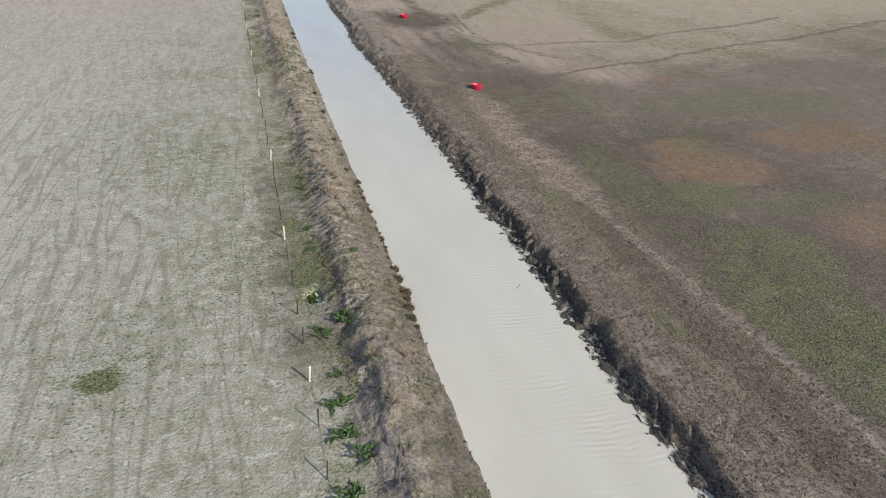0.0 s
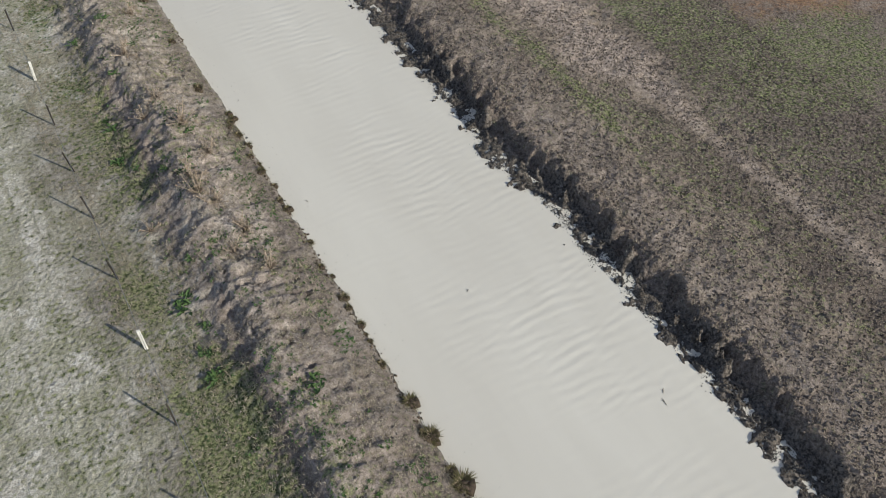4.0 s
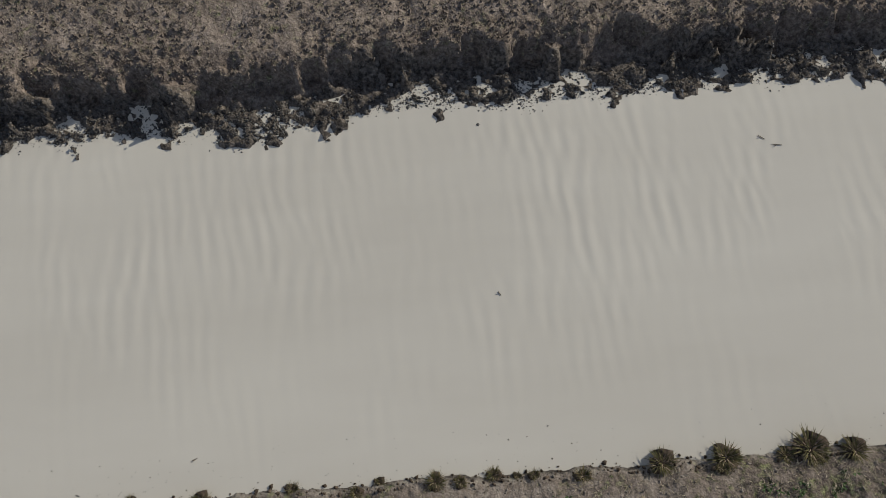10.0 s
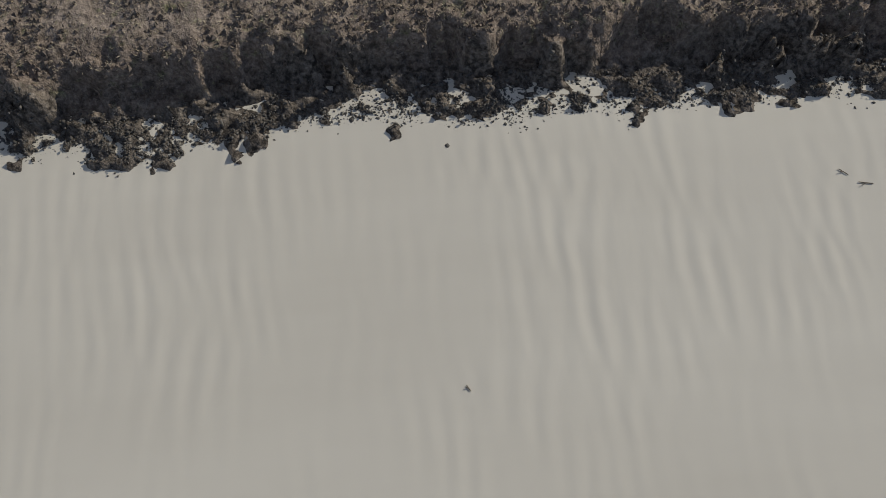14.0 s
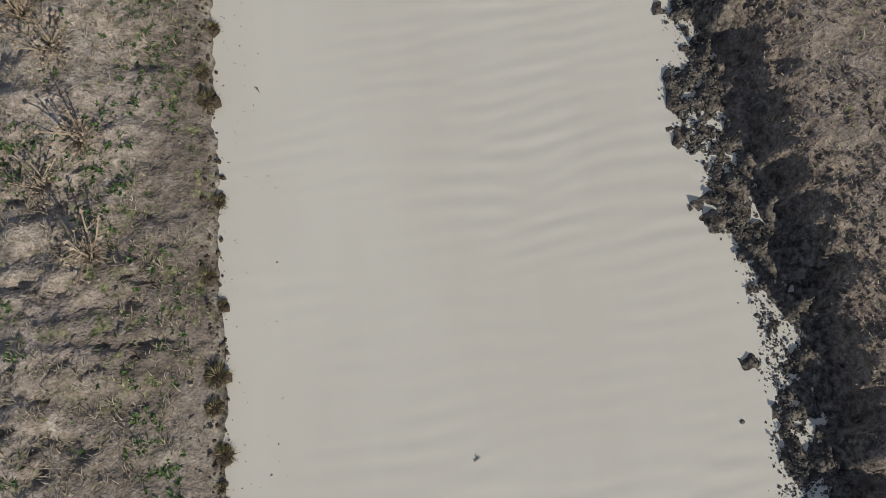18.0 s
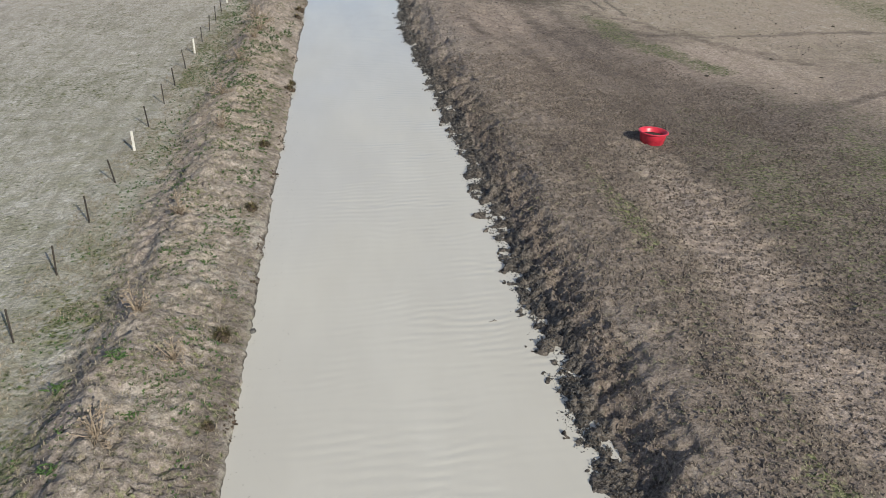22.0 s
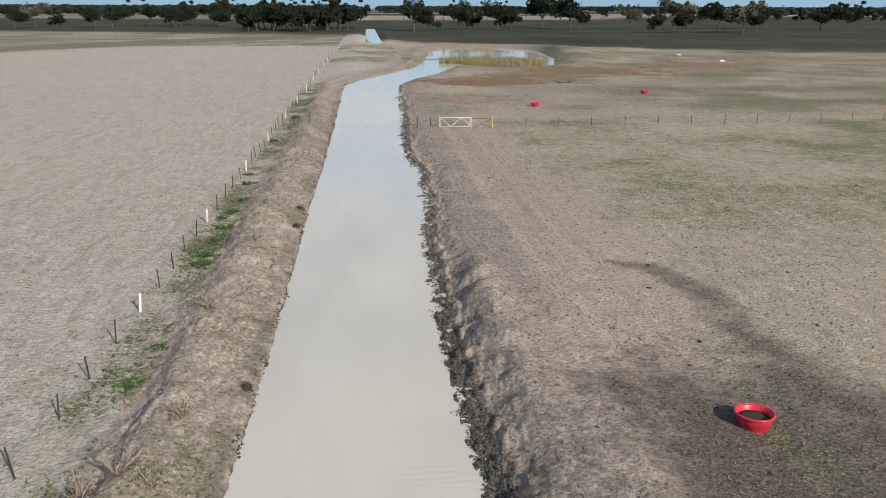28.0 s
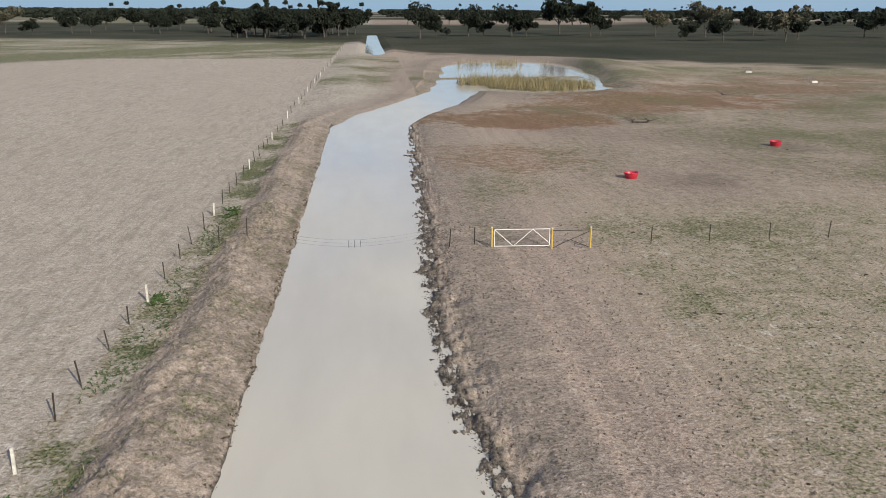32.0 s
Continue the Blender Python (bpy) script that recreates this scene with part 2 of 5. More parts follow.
def water_material():
    m = Mat("milky_clay_water", 0.06, 0.5)
    m.b.inputs["IOR"].default_value = 1.33
    c = m.mix(m.ramp(m.noise(0.35, 4, 0.6, (1, 0.25, 1)), 0.35, 0.7), (0.548, 0.510, 0.440), (0.600, 0.563, 0.490))
    m.colour(c)
    at = m.n.new("ShaderNodeSeparateXYZ")
    m.l.new(m.pos, at.inputs[0])

    def train(length, lean, bend, seed):
        """Wind ripples in a train: crests across the canal, bent and broken up."""
        along_y = m.math("ADD", at.outputs["Y"], m.math("MULTIPLY", at.outputs["X"], lean))
        shift = m.math("MULTIPLY", m.noise(0.45, 2.5, 0.5, (1.0, 0.7, 1), seed, 0.2), bend)
        crest = m.math("SINE", m.math("MULTIPLY", m.math("ADD", along_y, shift), 6.283 / length))
        return m.math("MULTIPLY", crest, m.ramp(m.noise(0.9, 2, 0.5, (0.45, 0.8, 1), seed + 40), 0.40, 0.62))
    patch = m.math("ADD", m.math("MULTIPLY", m.ramp(m.noise(0.22, 3, 0.5), 0.40, 0.56), 0.7), 0.3)
    lee = m.math("ADD", m.math("MULTIPLY", m.ramp(at.outputs["X"], -3.0, 1.2), 0.75), 0.25)
    hgt = m.math("ADD", train(0.40, 0.06, 0.75, 12), m.math("MULTIPLY", train(0.31, -0.10, 0.65, 75), 0.75))
    hgt = m.math("ADD", hgt, m.math("MULTIPLY", m.noise(1.0, 1.5, 0.4, (1.6, 6.0, 1), 5, 0.4), 0.6))
    open_reach = m.math("ADD", m.math("MULTIPLY", m.ramp(at.outputs["Y"], 90.0, 35.0), 0.88), 0.12)
    hgt = m.math("MULTIPLY", hgt, m.math("MULTIPLY", m.math("MULTIPLY", patch, lee), open_reach))
    m.bump(hgt, 1.0, 0.0035)
    return m.m


def plain(name, a, b, scale=8.0, rough=0.7, spec=0.3, bump=0.25, metal=0.0, vary=0.0):
    """Two tones broken by noise at two sizes, with some relief."""
    m = Mat(name, rough, spec)
    c = m.mix(m.ramp(m.noise(scale, 5, 0.6), 0.35, 0.68), a, b)
    c = m.mix(m.math("MULTIPLY", m.ramp(m.noise(scale * 6, 3, 0.7), 0.5, 0.75), 0.35), c, tuple(v * 0.55 for v in a))
    if vary:
        c = m.mix(m.math("MULTIPLY", m.island(), vary), c, tuple(v * 0.45 for v in a))
    m.colour(c)
    m.b.inputs["Metallic"].default_value = metal
    m.bump(m.noise(scale * 4, 4, 0.6), bump, 0.01)
    return m.m


M_GROUND = ground_material()
M_WATER = water_material()
M_CLOD = plain("wet_clay_clods", (0.046, 0.042, 0.038), (0.190, 0.174, 0.155), 26, 0.5, 0.45, 0.5, vary=0.6)
M_EARTH = plain("grey_earth_clods", (0.150, 0.125, 0.104), (0.360, 0.315, 0.268), 18, 0.95, 0.15, 0.4, vary=0.45)
M_ROOT = plain("dark_bank_roots", (0.045, 0.034, 0.026), (0.170, 0.125, 0.088), 18, 0.9, 0.2, 0.5, vary=0.5)
M_TURF = plain("torn_turf", (0.090, 0.073, 0.060), (0.300, 0.246, 0.204), 20, 0.9, 0.2, 0.5, vary=0.5)
M_STRAW = plain("dry_grass_blades", (0.26, 0.215, 0.145), (0.50, 0.435, 0.330), 6, 0.85, 0.2, 0.1, vary=0.6)
M_DEAD = plain("dead_thistle_stalks", (0.240, 0.180, 0.125), (0.52, 0.42, 0.315), 9, 0.85, 0.2, 0.2, vary=0.5)
M_LEAF = plain("green_weed_leaves", (0.045, 0.092, 0.024), (0.125, 0.190, 0.058), 9, 0.6, 0.35, 0.15, vary=0.5)
M_SEDGE = plain("sedge_blades", (0.060, 0.066, 0.026), (0.230, 0.180, 0.085), 9, 0.8, 0.2, 0.1, vary=0.5)
M_REED = plain("reed_stems", (0.21, 0.175, 0.085), (0.42, 0.355, 0.205), 3, 0.85, 0.2, 0.1, vary=0.5)
M_POST = plain("white_painted_post", (0.52, 0.49, 0.43), (0.74, 0.71, 0.64), 7, 0.6, 0.3, 0.25)
M_STEEL = plain("dark_weathered_steel", (0.050, 0.045, 0.040), (0.125, 0.105, 0.088), 14, 0.6, 0.5, 0.2, metal=0.6)
M_WIRE = plain("galvanised_wire", (0.22, 0.21, 0.20), (0.34, 0.33, 0.31), 20, 0.5, 0.5, 0.1, metal=0.7)
M_YELLOW = plain("yellow_painted_steel", (0.50, 0.33, 0.060), (0.66, 0.46, 0.110), 9, 0.55, 0.4, 0.15)
M_WHITE = plain("white_painted_steel", (0.70, 0.68, 0.63), (0.84, 0.82, 0.78), 9, 0.5, 0.4, 0.1)
M_RED = plain("red_plastic", (0.50, 0.020, 0.045), (0.66, 0.045, 0.070), 5, 0.38, 0.5, 0.08)
M_FEED = plain("dark_feed", (0.030, 0.025, 0.020), (0.080, 0.066, 0.050), 30, 0.9, 0.2, 0.6)
M_BARK = plain("eucalypt_bark", (0.055, 0.046, 0.038), (0.150, 0.130, 0.108), 1.5, 0.9, 0.2, 0.4)
M_GUM = plain("eucalypt_leaves", (0.010, 0.015, 0.009), (0.028, 0.035, 0.019), 0.8, 0.75, 0.25, 0.2, vary=0.5)
M_GUM_PALE = plain("pale_eucalypt_leaves", (0.080, 0.078, 0.048), (0.165, 0.150, 0.105), 0.8, 0.8, 0.25, 0.2, vary=0.5)
M_LOG = plain("grey_dead_timber", (0.085, 0.070, 0.056), (0.24, 0.205, 0.170), 5, 0.9, 0.2, 0.5)

# ---- helpers ----
RNG = np.random.default_rng(11)


def mesh_from(name, verts, faces, mat, smooth=False):
    me = bpy.data.meshes.new(name)
    me.from_pydata([tuple(v) for v in verts], [], [tuple(f) for f in faces])
    me.materials.append(mat)
    if smooth:
        me.polygons.foreach_set("use_smooth", [True] * len(me.polygons))
    me.update()
    return me


def soup(name, verts, tris, mat, smooth=False):
    """A mesh straight from numpy arrays of corners and triangles."""
    me = bpy.data.meshes.new(name)
    verts, tris = np.asarray(verts, np.float32), np.asarray(tris, np.int32)
    me.vertices.add(len(verts))
    me.vertices.foreach_set("co", verts.ravel())
    me.loops.add(tris.size)
    me.loops.foreach_set("vertex_index", tris.ravel())
    me.polygons.add(len(tris))
    me.polygons.foreach_set("loop_start", np.arange(len(tris), dtype=np.int32) * tris.shape[1])
    me.polygons.foreach_set("use_smooth", np.full(len(tris), smooth))
    me.materials.append(mat)
    me.update(calc_edges=True)
    return me


def part(name, data, parent, label="", m=None):
    ob = new(name, data)
    ob.parent = parent
    if m is not None:
        ob.matrix_basis = m
    return tagged(ob, label)


def finish(bm, name, mat, smooth=False):
    me = bpy.data.meshes.new(name)
    bm.normal_update()
    bm.to_mesh(me)
    bm.free()
    me.materials.append(mat)
    if smooth:
        me.polygons.foreach_set("use_smooth", [True] * len(me.polygons))
    return me


def scramble(h):
    h = h & 0x7FFFFFFF
    h = ((h ^ (h >> 13)) * 1274126177) & 0x7FFFFFFF
    return ((h ^ (h >> 16)) & 0xFFFF) / 65535.0


def vnoise(x, y, seed=0):
    """Smooth lattice noise, 0 to 1."""
    fx, fy = np.floor(x), np.floor(y)
    u, v = x - fx, y - fy
    u, v = u * u * (3 - 2 * u), v * v * (3 - 2 * v)
    h = fx.astype(np.int64) * 374761393 + (fy.astype(np.int64) * 668265263 + seed * 2147483647)
    a, b = scramble(h), scramble(h + 374761393)
    c, d = scramble(h + 668265263), scramble(h + (374761393 + 668265263))
    a = a + (b - a) * u
    return a + (c + (d - c) * u - a) * v


def fbm(x, y, seed=0, octaves=4, gain=0.5):
    """Layered noise about 0, within about -1 to 1."""
    s, amp, total = 0.0, 1.0, 0.0
    for k in range(octaves):
        s = s + amp * (vnoise(x * 2 ** k + 17.3 * k, y * 2 ** k + 5.1 * k, seed + k) * 2 - 1)
        total += amp
        amp *= gain
    return s / total * 1.4


def fbm_in(inside, x, y, *rest):
    """Layered noise where it is wanted, nothing elsewhere."""
    out = np.zeros(np.shape(x))
    if inside.any():
        out[inside] = fbm(x[inside], y[inside], *rest)
    return out


def step(a, b, x):
    t = np.clip((x - a) / (b - a), 0, 1)
    return t * t * (3 - 2 * t)


# ---- the lie of the land: the water stands at z = 0, the canal runs along y ----
def left_edge(y):
    if np.ndim(y) == 2:
        return left_edge(y[:, 0])[:, None]
    base = np.interp(y, [-80, 35, 45, 60, 75, 100, 108, 116, 145, 180, 193], [-3.78, -3.80, -3.90, -3.90, -3.85, -3.86, -3.95, -3.80, -3.82, -4.0, -4.05])
    return base + 0.10 * fbm(y * 0.5, y * 0 + 3.1, 21, 5, 0.6) + 0.06 * fbm(y * 2.3, y * 0, 23, 4, 0.7)


RIGHT_Y = [-80, -10, -5, 2, 4.7, 7, 12, 20, 28, 35, 42, 50, 57, 63, 70, 75, 80, 88, 95, 100, 106, 111, 114.4, 117, 120, 124, 131, 136, 141, 146, 160, 186, 213]
RIGHT_X = [3.9, 3.9, 4.0, 3.9, 3.6, 3.75, 3.75, 3.65, 3.45, 3.4, 3.15, 2.9, 2.6, 2.7, 3.1, 2.8, 2.7, 2.85, 3.0, 3.3, 3.75, 3.6, 4.1, 3.9, 3.5, 3.2, 3.1, 3.3, 3.5, 3.65, 4.2, 4.5, 5.5]


def right_edge(y):
    if np.ndim(y) == 2:
        return right_edge(y[:, 0])[:, None]
    base = np.interp(y, RIGHT_Y, RIGHT_X)
    return base + 0.20 * fbm(y * 0.42, y * 0 + 1.7, 31, 4, 0.6)


def along(x, y, pts):
    """Distance from a line of points, and the half width there."""
    best, half = np.full(np.shape(x), 1e9), np.zeros(np.shape(x))
    for (ax, ay, aw), (bx, by, bw) in zip(pts, pts[1:]):
        t = np.clip(((x - ax) * (bx - ax) + (y - ay) * (by - ay)) / ((bx - ax) ** 2 + (by - ay) ** 2), 0, 1)
        d = np.hypot(x - ax - t * (bx - ax), y - ay - t * (by - ay))
        near = d < best
        best, half = np.where(near, d, best), np.where(near, aw + t * (bw - aw), half)
    return best, half


BEND = [(0.3, 181, 4.1), (0.8, 194, 4.3), (3.3, 204, 4.5), (9.2, 219, 4.6), (14.6, 236, 4.3), (16.6, 252, 3.6), (19.0, 275, 4.5)]
FAR_CUT = [(2.4, 352, 0.3), (2.1, 362, 3.2), (1.6, 430, 2.9), (1.2, 560, 2.6)]


def pond_depth(x, y):
    """Below 1 inside the dam."""
    q = (np.abs(x - 32.5 - (y - 278) * 0.09) / 16.5) ** 2.6 + (np.abs(y - 278) / 45.0) ** 3.0
    q = np.minimum(q, ((x - 36.5) / 8.5) ** 2 + ((y - 242) / 8.0) ** 2)
    return q + 0.16 * fbm(x * 0.09, y * 0.09, 41, 4)


def ground_height(x, y):
    x, y = np.asarray(x, float), np.asarray(y, float)
    west = (x < 0.5) & (x > -11) & (y < 205)
    east = (x > -0.5) & (x < 14) & (y < 205)
    n1 = fbm(x * 0.9, y * 0.9, 51, 4, 0.55)
    n2 = fbm(x * 3.2, y * 3.2, 57, 3, 0.6)
    z = 0.17 + 0.05 * fbm(x * 0.05, y * 0.05, 61, 3) + 0.018 * n1 + 0.010 * n2
    # spoil bank on the fence side
    d = left_edge(y) - x
    lump = 0.86 + 0.30 * fbm_in(west, x * 0.16, y * 0.21, 71, 4, 0.55)
    crest = (0.50 * fbm_in(west, x * 0.15, y * 0.45, 72, 4, 0.6) + 0.16 * fbm_in(west, x * 1.2, y * 1.6, 76, 3, 0.6)) * step(1.0, 2.2, d) * (1 - step(4.2, 4.9, d))
    bank = np.interp(d + crest, [-0.9, -0.15, 0.0, 0.12, 0.45, 1.2, 2.0, 2.65, 3.05, 3.55, 4.3, 5.0], [-0.9, -0.22, -0.02, 0.13, 0.30, 0.66, 0.98, 1.10, 0.98, 0.58, 0.26, 0.17])
    n3 = fbm_in(west | east, x * 7.5, y * 7.5, 59, 3, 0.65)
    rough = 0.085 * n1 + 0.075 * n2 + 0.060 * n3 + 0.09 * fbm_in(west, x * 0.8, y * 2.6, 75, 4, 0.6)
    rill = np.exp(-(fbm_in(west, x * 0.7, y * 2.6, 77, 3, 0.5) / 0.075) ** 2) * step(0.25, 0.6, d) * (1 - step(1.5, 2.0, d)) * step(-0.1, 0.3, fbm_in(west, x * 0.4, y * 0.4, 73, 2))
    crack = np.exp(-(fbm_in(west, x * 1.1, y * 0.8, 79, 4, 0.6) / 0.06) ** 2) * step(1.6, 2.2, d) * (1 - step(3.4, 3.9, d)) * step(-0.2, 0.2, fbm_in(west, x * 0.5, y * 0.5, 74, 2))
    rough = rough - 0.15 * rill - 0.18 * crack
    ramp = step(0.1, 1.0, d) * (1 - step(4.0, 5.0, d))
    zl = np.where(d < 0.3, bank + (0.06 * n2 + 0.04 * n3) * step(-0.2, 0.2, d), 0.17 + (bank - 0.17) * (1 + (lump - 1) * ramp) + rough * ramp)
    z = np.where((d < 5.0) & (x < 0), zl, z)
    # trampled bank on the pasture side
    e = x - right_edge(y)
    ragged = 0.58 * fbm_in(east, x * 2.4, y * 2.4, 83, 4, 0.64) * (1 - step(0.5, 1.2, e)) * step(-0.9, -0.3, e)
    scal = 0.55 * fbm_in(east, x * 0.5, y * 0.95, 81, 4, 0.6) + 0.18 * fbm_in(east, x * 1.6, y * 2.6, 86, 3, 0.6) - 0.12
    e2 = e - 0.02 + scal * step(0.25, 0.9, e) + ragged
    crumb = np.abs(fbm_in(east, x * 3.4, y * 3.4, 87, 3, 0.6))
    top = np.interp(x, [4.0, 5.5, 7.5, 9.5, 12.0], [0.66, 0.76, 0.72, 0.40, 0.17])
    top = 0.17 + (top - 0.17) * np.interp(y, [-60, 78, 92, 104, 140, 176], [1, 1, 0.8, 0.42, 0.36, 0.4])
    rise = np.interp(e2, [-1.2, -0.30, 0.0, 0.40, 0.80, 0.90, 1.02, 1.5], [-0.9, -0.16, -0.02, 0.06, 0.14, 0.50, 0.92, 1.0])
    eased = np.interp(e2, [-1.2, -0.30, 0.0, 0.40, 0.80, 1.3, 1.8, 2.2], [-0.9, -0.16, -0.02, 0.08, 0.26, 0.62, 0.92, 1.0])
    laid = step(7, 17, y)
    rise = rise * (1 - laid) + eased * laid
    mudn = (0.11 * n2 + 0.07 * n3 + 0.04 * fbm_in(east, x * 14, y * 14, 85, 2)) * step(-0.3, 0.1, e2) * (1 - step(0.9, 1.7, e)) + 0.10 * n1 * step(0.4, 0.8, e) * (1 - step(1.2, 2.0, e))
    zr = np.where(rise > 0, rise * top, rise) + mudn + 0.10 * (0.28 - crumb) * step(0.15, 0.6, e) * (1 - step(1.5, 2.1, e)) + 0.05 * n1 * step(0.8, 1.6, e)
    zr = np.where(e > 0.75, np.maximum(zr, 0.04 + 0.03 * n3), zr)
    inside = (x > 0) & (x < 13)
    hoof = (0.030 * n2 + 0.030 * n3 - 0.05 * step(0.25, 0.6, fbm_in(east, x * 2.4, y * 2.4, 88, 2))) * (1 - step(55, 80, y))
    z = np.where(inside, np.where(e > 2.2, top + 0.05 * n1, zr) + hoof * step(1.2, 1.8, e), z)
    z = np.where((x <= 0) & (d < 0.0), np.maximum(bank, -0.9), z)
    z = z - 0.40 * (1 - step(0.35, 0.65, np.hypot(x + 8.75, (y + 4.9) * 0.7) + 0.10 * n2))
    z = z + 0.5 * np.exp(-((x - 5.1) / 0.8) ** 2) * step(74, 80, y) * (1 - step(89, 92, y)) * (0.7 + 0.5 * n1)
    # past the bend the ground closes over the straight line
    past = step(191, 199, y)
    flat = 0.30 + 0.10 * fbm_in(y > 185, x * 0.06, y * 0.06, 91, 4) + 0.45 * np.exp(-((x + 5) / 4.5) ** 2) * (1 - step(345, 358, y)) + 0.03 * n1
    z = z * (1 - past) + flat * past
    bd, bw = along(x, y, BEND)
    cut = np.interp(bd - bw - 0.5 * fbm_in((y > 175) & (y < 300) & (np.abs(x) < 40), x * 0.2, y * 0.2, 95, 4), [-2.0, -0.3, 0.0, 0.5, 2.5, 4.0], [-0.8, -0.2, 0.0, 0.22, 0.5, 9])
    z = np.where((y > 181), np.minimum(z, np.where(y > 191, cut, np.where(bd < bw + 1.0, np.minimum(z, cut), z))), z)
    q = pond_depth(x, y)
    ring = np.interp(q, [0.75, 0.96, 1.0, 1.08, 1.6, 2.3, 4.0], [-0.7, -0.12, 0.0, 0.18, 0.85, 0.75, 0.25])
    z = np.where((q < 4.0) & (y > 212), np.where(q < 1.0, np.minimum(z, ring), np.minimum(np.maximum(z, ring), np.where(bd < bw + 2.5, cut, 9))), z)
    spit = np.exp(-((y - 266 - 0.12 * (x - 30)) / 2.2) ** 2) * step(10, 14, x) * (1 - step(44, 47, x))
    shelf = np.exp(-(((x - 12.5 - (y - 262) * 0.06) / 3.2) ** 2)) * step(254, 262, y) * (1 - step(318, 328, y))
    z = np.where((y > 250) & (y < 330), np.maximum(z, -0.5 + 0.72 * np.maximum(spit, shelf)), z)
    mound = 1.5 * np.exp(-((x - 58) / 9) ** 2 - ((y - 288) / 32) ** 2)
    z = z + mound * step(1.0, 1.5, q)
    fd, fw = along(x, y, FAR_CUT)
    fcut = np.interp(fd - fw, [-1.5, 0, 1.2, 3.0, 6.0, 9.0], [-0.6, 0.0, 0.4, 0.75, 0.5, 0.2])
    z = np.where((y > 350) & (fd < fw + 9), fcut, z)
    # wide country, rising gently towards the skyline
    r = np.hypot(x, y)
    z = z + np.where(r > 900, (r - 900) * 0.0016 * (0.6 + 0.4 * fbm_in(r > 890, x * 0.0006, y * 0.0006, 99, 3)), 0)
    return z


def spans(*bits):
    """Grid lines: (start, end, step) one after the other."""
    out = [np.arange(a, b, s) for a, b, s in bits]
    return np.concatenate(out)


def growing(start, end, first, grow=1.18):
    v, s, out = start, first, []
    while v < end:
        out.append(v)
        v += s
        s *= grow
    return np.array(out + [end])


def build_ground():
    gx = np.concatenate([-growing(40, 4300, 1.0)[::-1], spans((-39.6, -9.6, 0.45), (-9.6, -4.5, 0.10), (-4.5, -3.1, 0.06), (-3.1, 2.9, 0.5), (2.9, 5.6, 0.06), (5.6, 9.0, 0.09), (9.0, 13.0, 0.16), (13.0, 34, 0.32), (34, 70, 0.9)), growing(70, 4300, 1.6)])
    gy = np.concatenate([-growing(30, 4300, 1.5)[::-1], spans((-29.6, -14, 0.4), (-14, -9, 0.2), (-9, 30, 0.09), (30, 46, 0.16), (46, 150, 0.30), (150, 280, 0.75), (280, 400, 2.0)), growing(400, 4300, 3.0, 1.1)])
    X, Y = np.meshgrid(gx, gy)
    Z = ground_height(X, Y)
    nx, ny = len(gx), len(gy)
    i = (np.arange(ny - 1)[:, None] * nx + np.arange(nx - 1)[None, :]).ravel()
    quads = np.stack([i, i + 1, i + nx + 1, i + nx], 1)
    me = soup("ground", np.stack([X.ravel(), Y.ravel(), Z.ravel()], 1), quads, M_GROUND, True)
    d, e = left_edge(Y) - X, X - right_edge(Y)
    big = fbm(X * 0.11, Y * 0.11, 101, 4)
    mid = fbm(X * 0.4, Y * 0.4, 105, 4)
    west, east = X < 0, X >= 0
    near_cut = Y < 195
    dirt, turf, red, green, mud = (np.zeros_like(X) for _ in range(5))
    tan = step(-1, 6, X) * (0.68 + 0.3 * big) * (1 - 0.5 * step(20, 60, X) * (1 - step(130, 160, Y)))
    d_west = left_edge(Y) - X
    meadow = step(10.5, 18.0, X + 1.5 * mid) * step(45, 80, Y) * (1 - step(140, 158, Y))
    tan = tan * (1 - 0.75 * meadow)
    tan = np.where(X < 0, 0.24 * step(25, 90, Y) * step(4.0, 6.0, d_west) * (1 + 0.3 * big), tan)
    # fence side
    dirt = np.where(west & near_cut, (step(-0.3, 0.3, d) * (1 - step(3.8, 5.2, d))) * (0.84 + 0.14 * (1 - step(8, 16, Y)) - 0.40 * step(18, 45, Y) + 0.25 * mid), dirt)
    tan = np.where(west & near_cut & (d > 0), np.maximum(tan, (1 - step(3.6, 5.2, d)) * step(14, 40, Y) * (0.80 + 0.2 * mid)), tan)
    green = np.where(west & near_cut, step(3.3, 4.0, d) * (1 - step(5.4, 7.0, d)) * (0.40 + 0.14 * step(45, 65, Y) + 0.55 * mid + 0.30 * big), green)
    green = np.where(west & near_cut & (d > 0) & (d < 3.2), 0.22 + 0.22 * mid, green)
    green = np.where(west & near_cut & (d > 6.0), np.maximum(green, 0.10 + (0.16 + 0.16 * big) * (1 - step(60, 130, Y)) * step(-34, -14, X)), green)
    green = np.maximum(green, 1.0 - step(0.6, 1.5, np.hypot(X + 19, Y + 10.8)))
    mud = np.where(west & near_cut & (d < 0.4), 0.8 - 0.8 * step(-0.02, 0.16, d + 0.08 * mid), mud)
    # pasture side, near reach: trampled strips along the bank, a lane, dark churned ground
    far_brow = np.interp(X, [4, 10, 16, 22, 41, 80, 130], [76, 70, 60, 41, 45, 59, 75])
    trod = step(0.5, 1.0, e) * (1 - step(-15, 9, Y - far_brow + 9 * big)) * (1 - 0.3 * step(40, 90, X))
    turf = np.where(east & near_cut, trod * (1.0 + 0.2 * mid), turf)
    # wet mud; its upper reach puts the bank face's shade into the colour
    mud = np.where(east & near_cut, np.maximum(mud, (1.05 - step(0.65, 1.30, e + 0.25 * mid) * 1.05) * (1 - 0.4 * step(70, 95, Y))), mud)
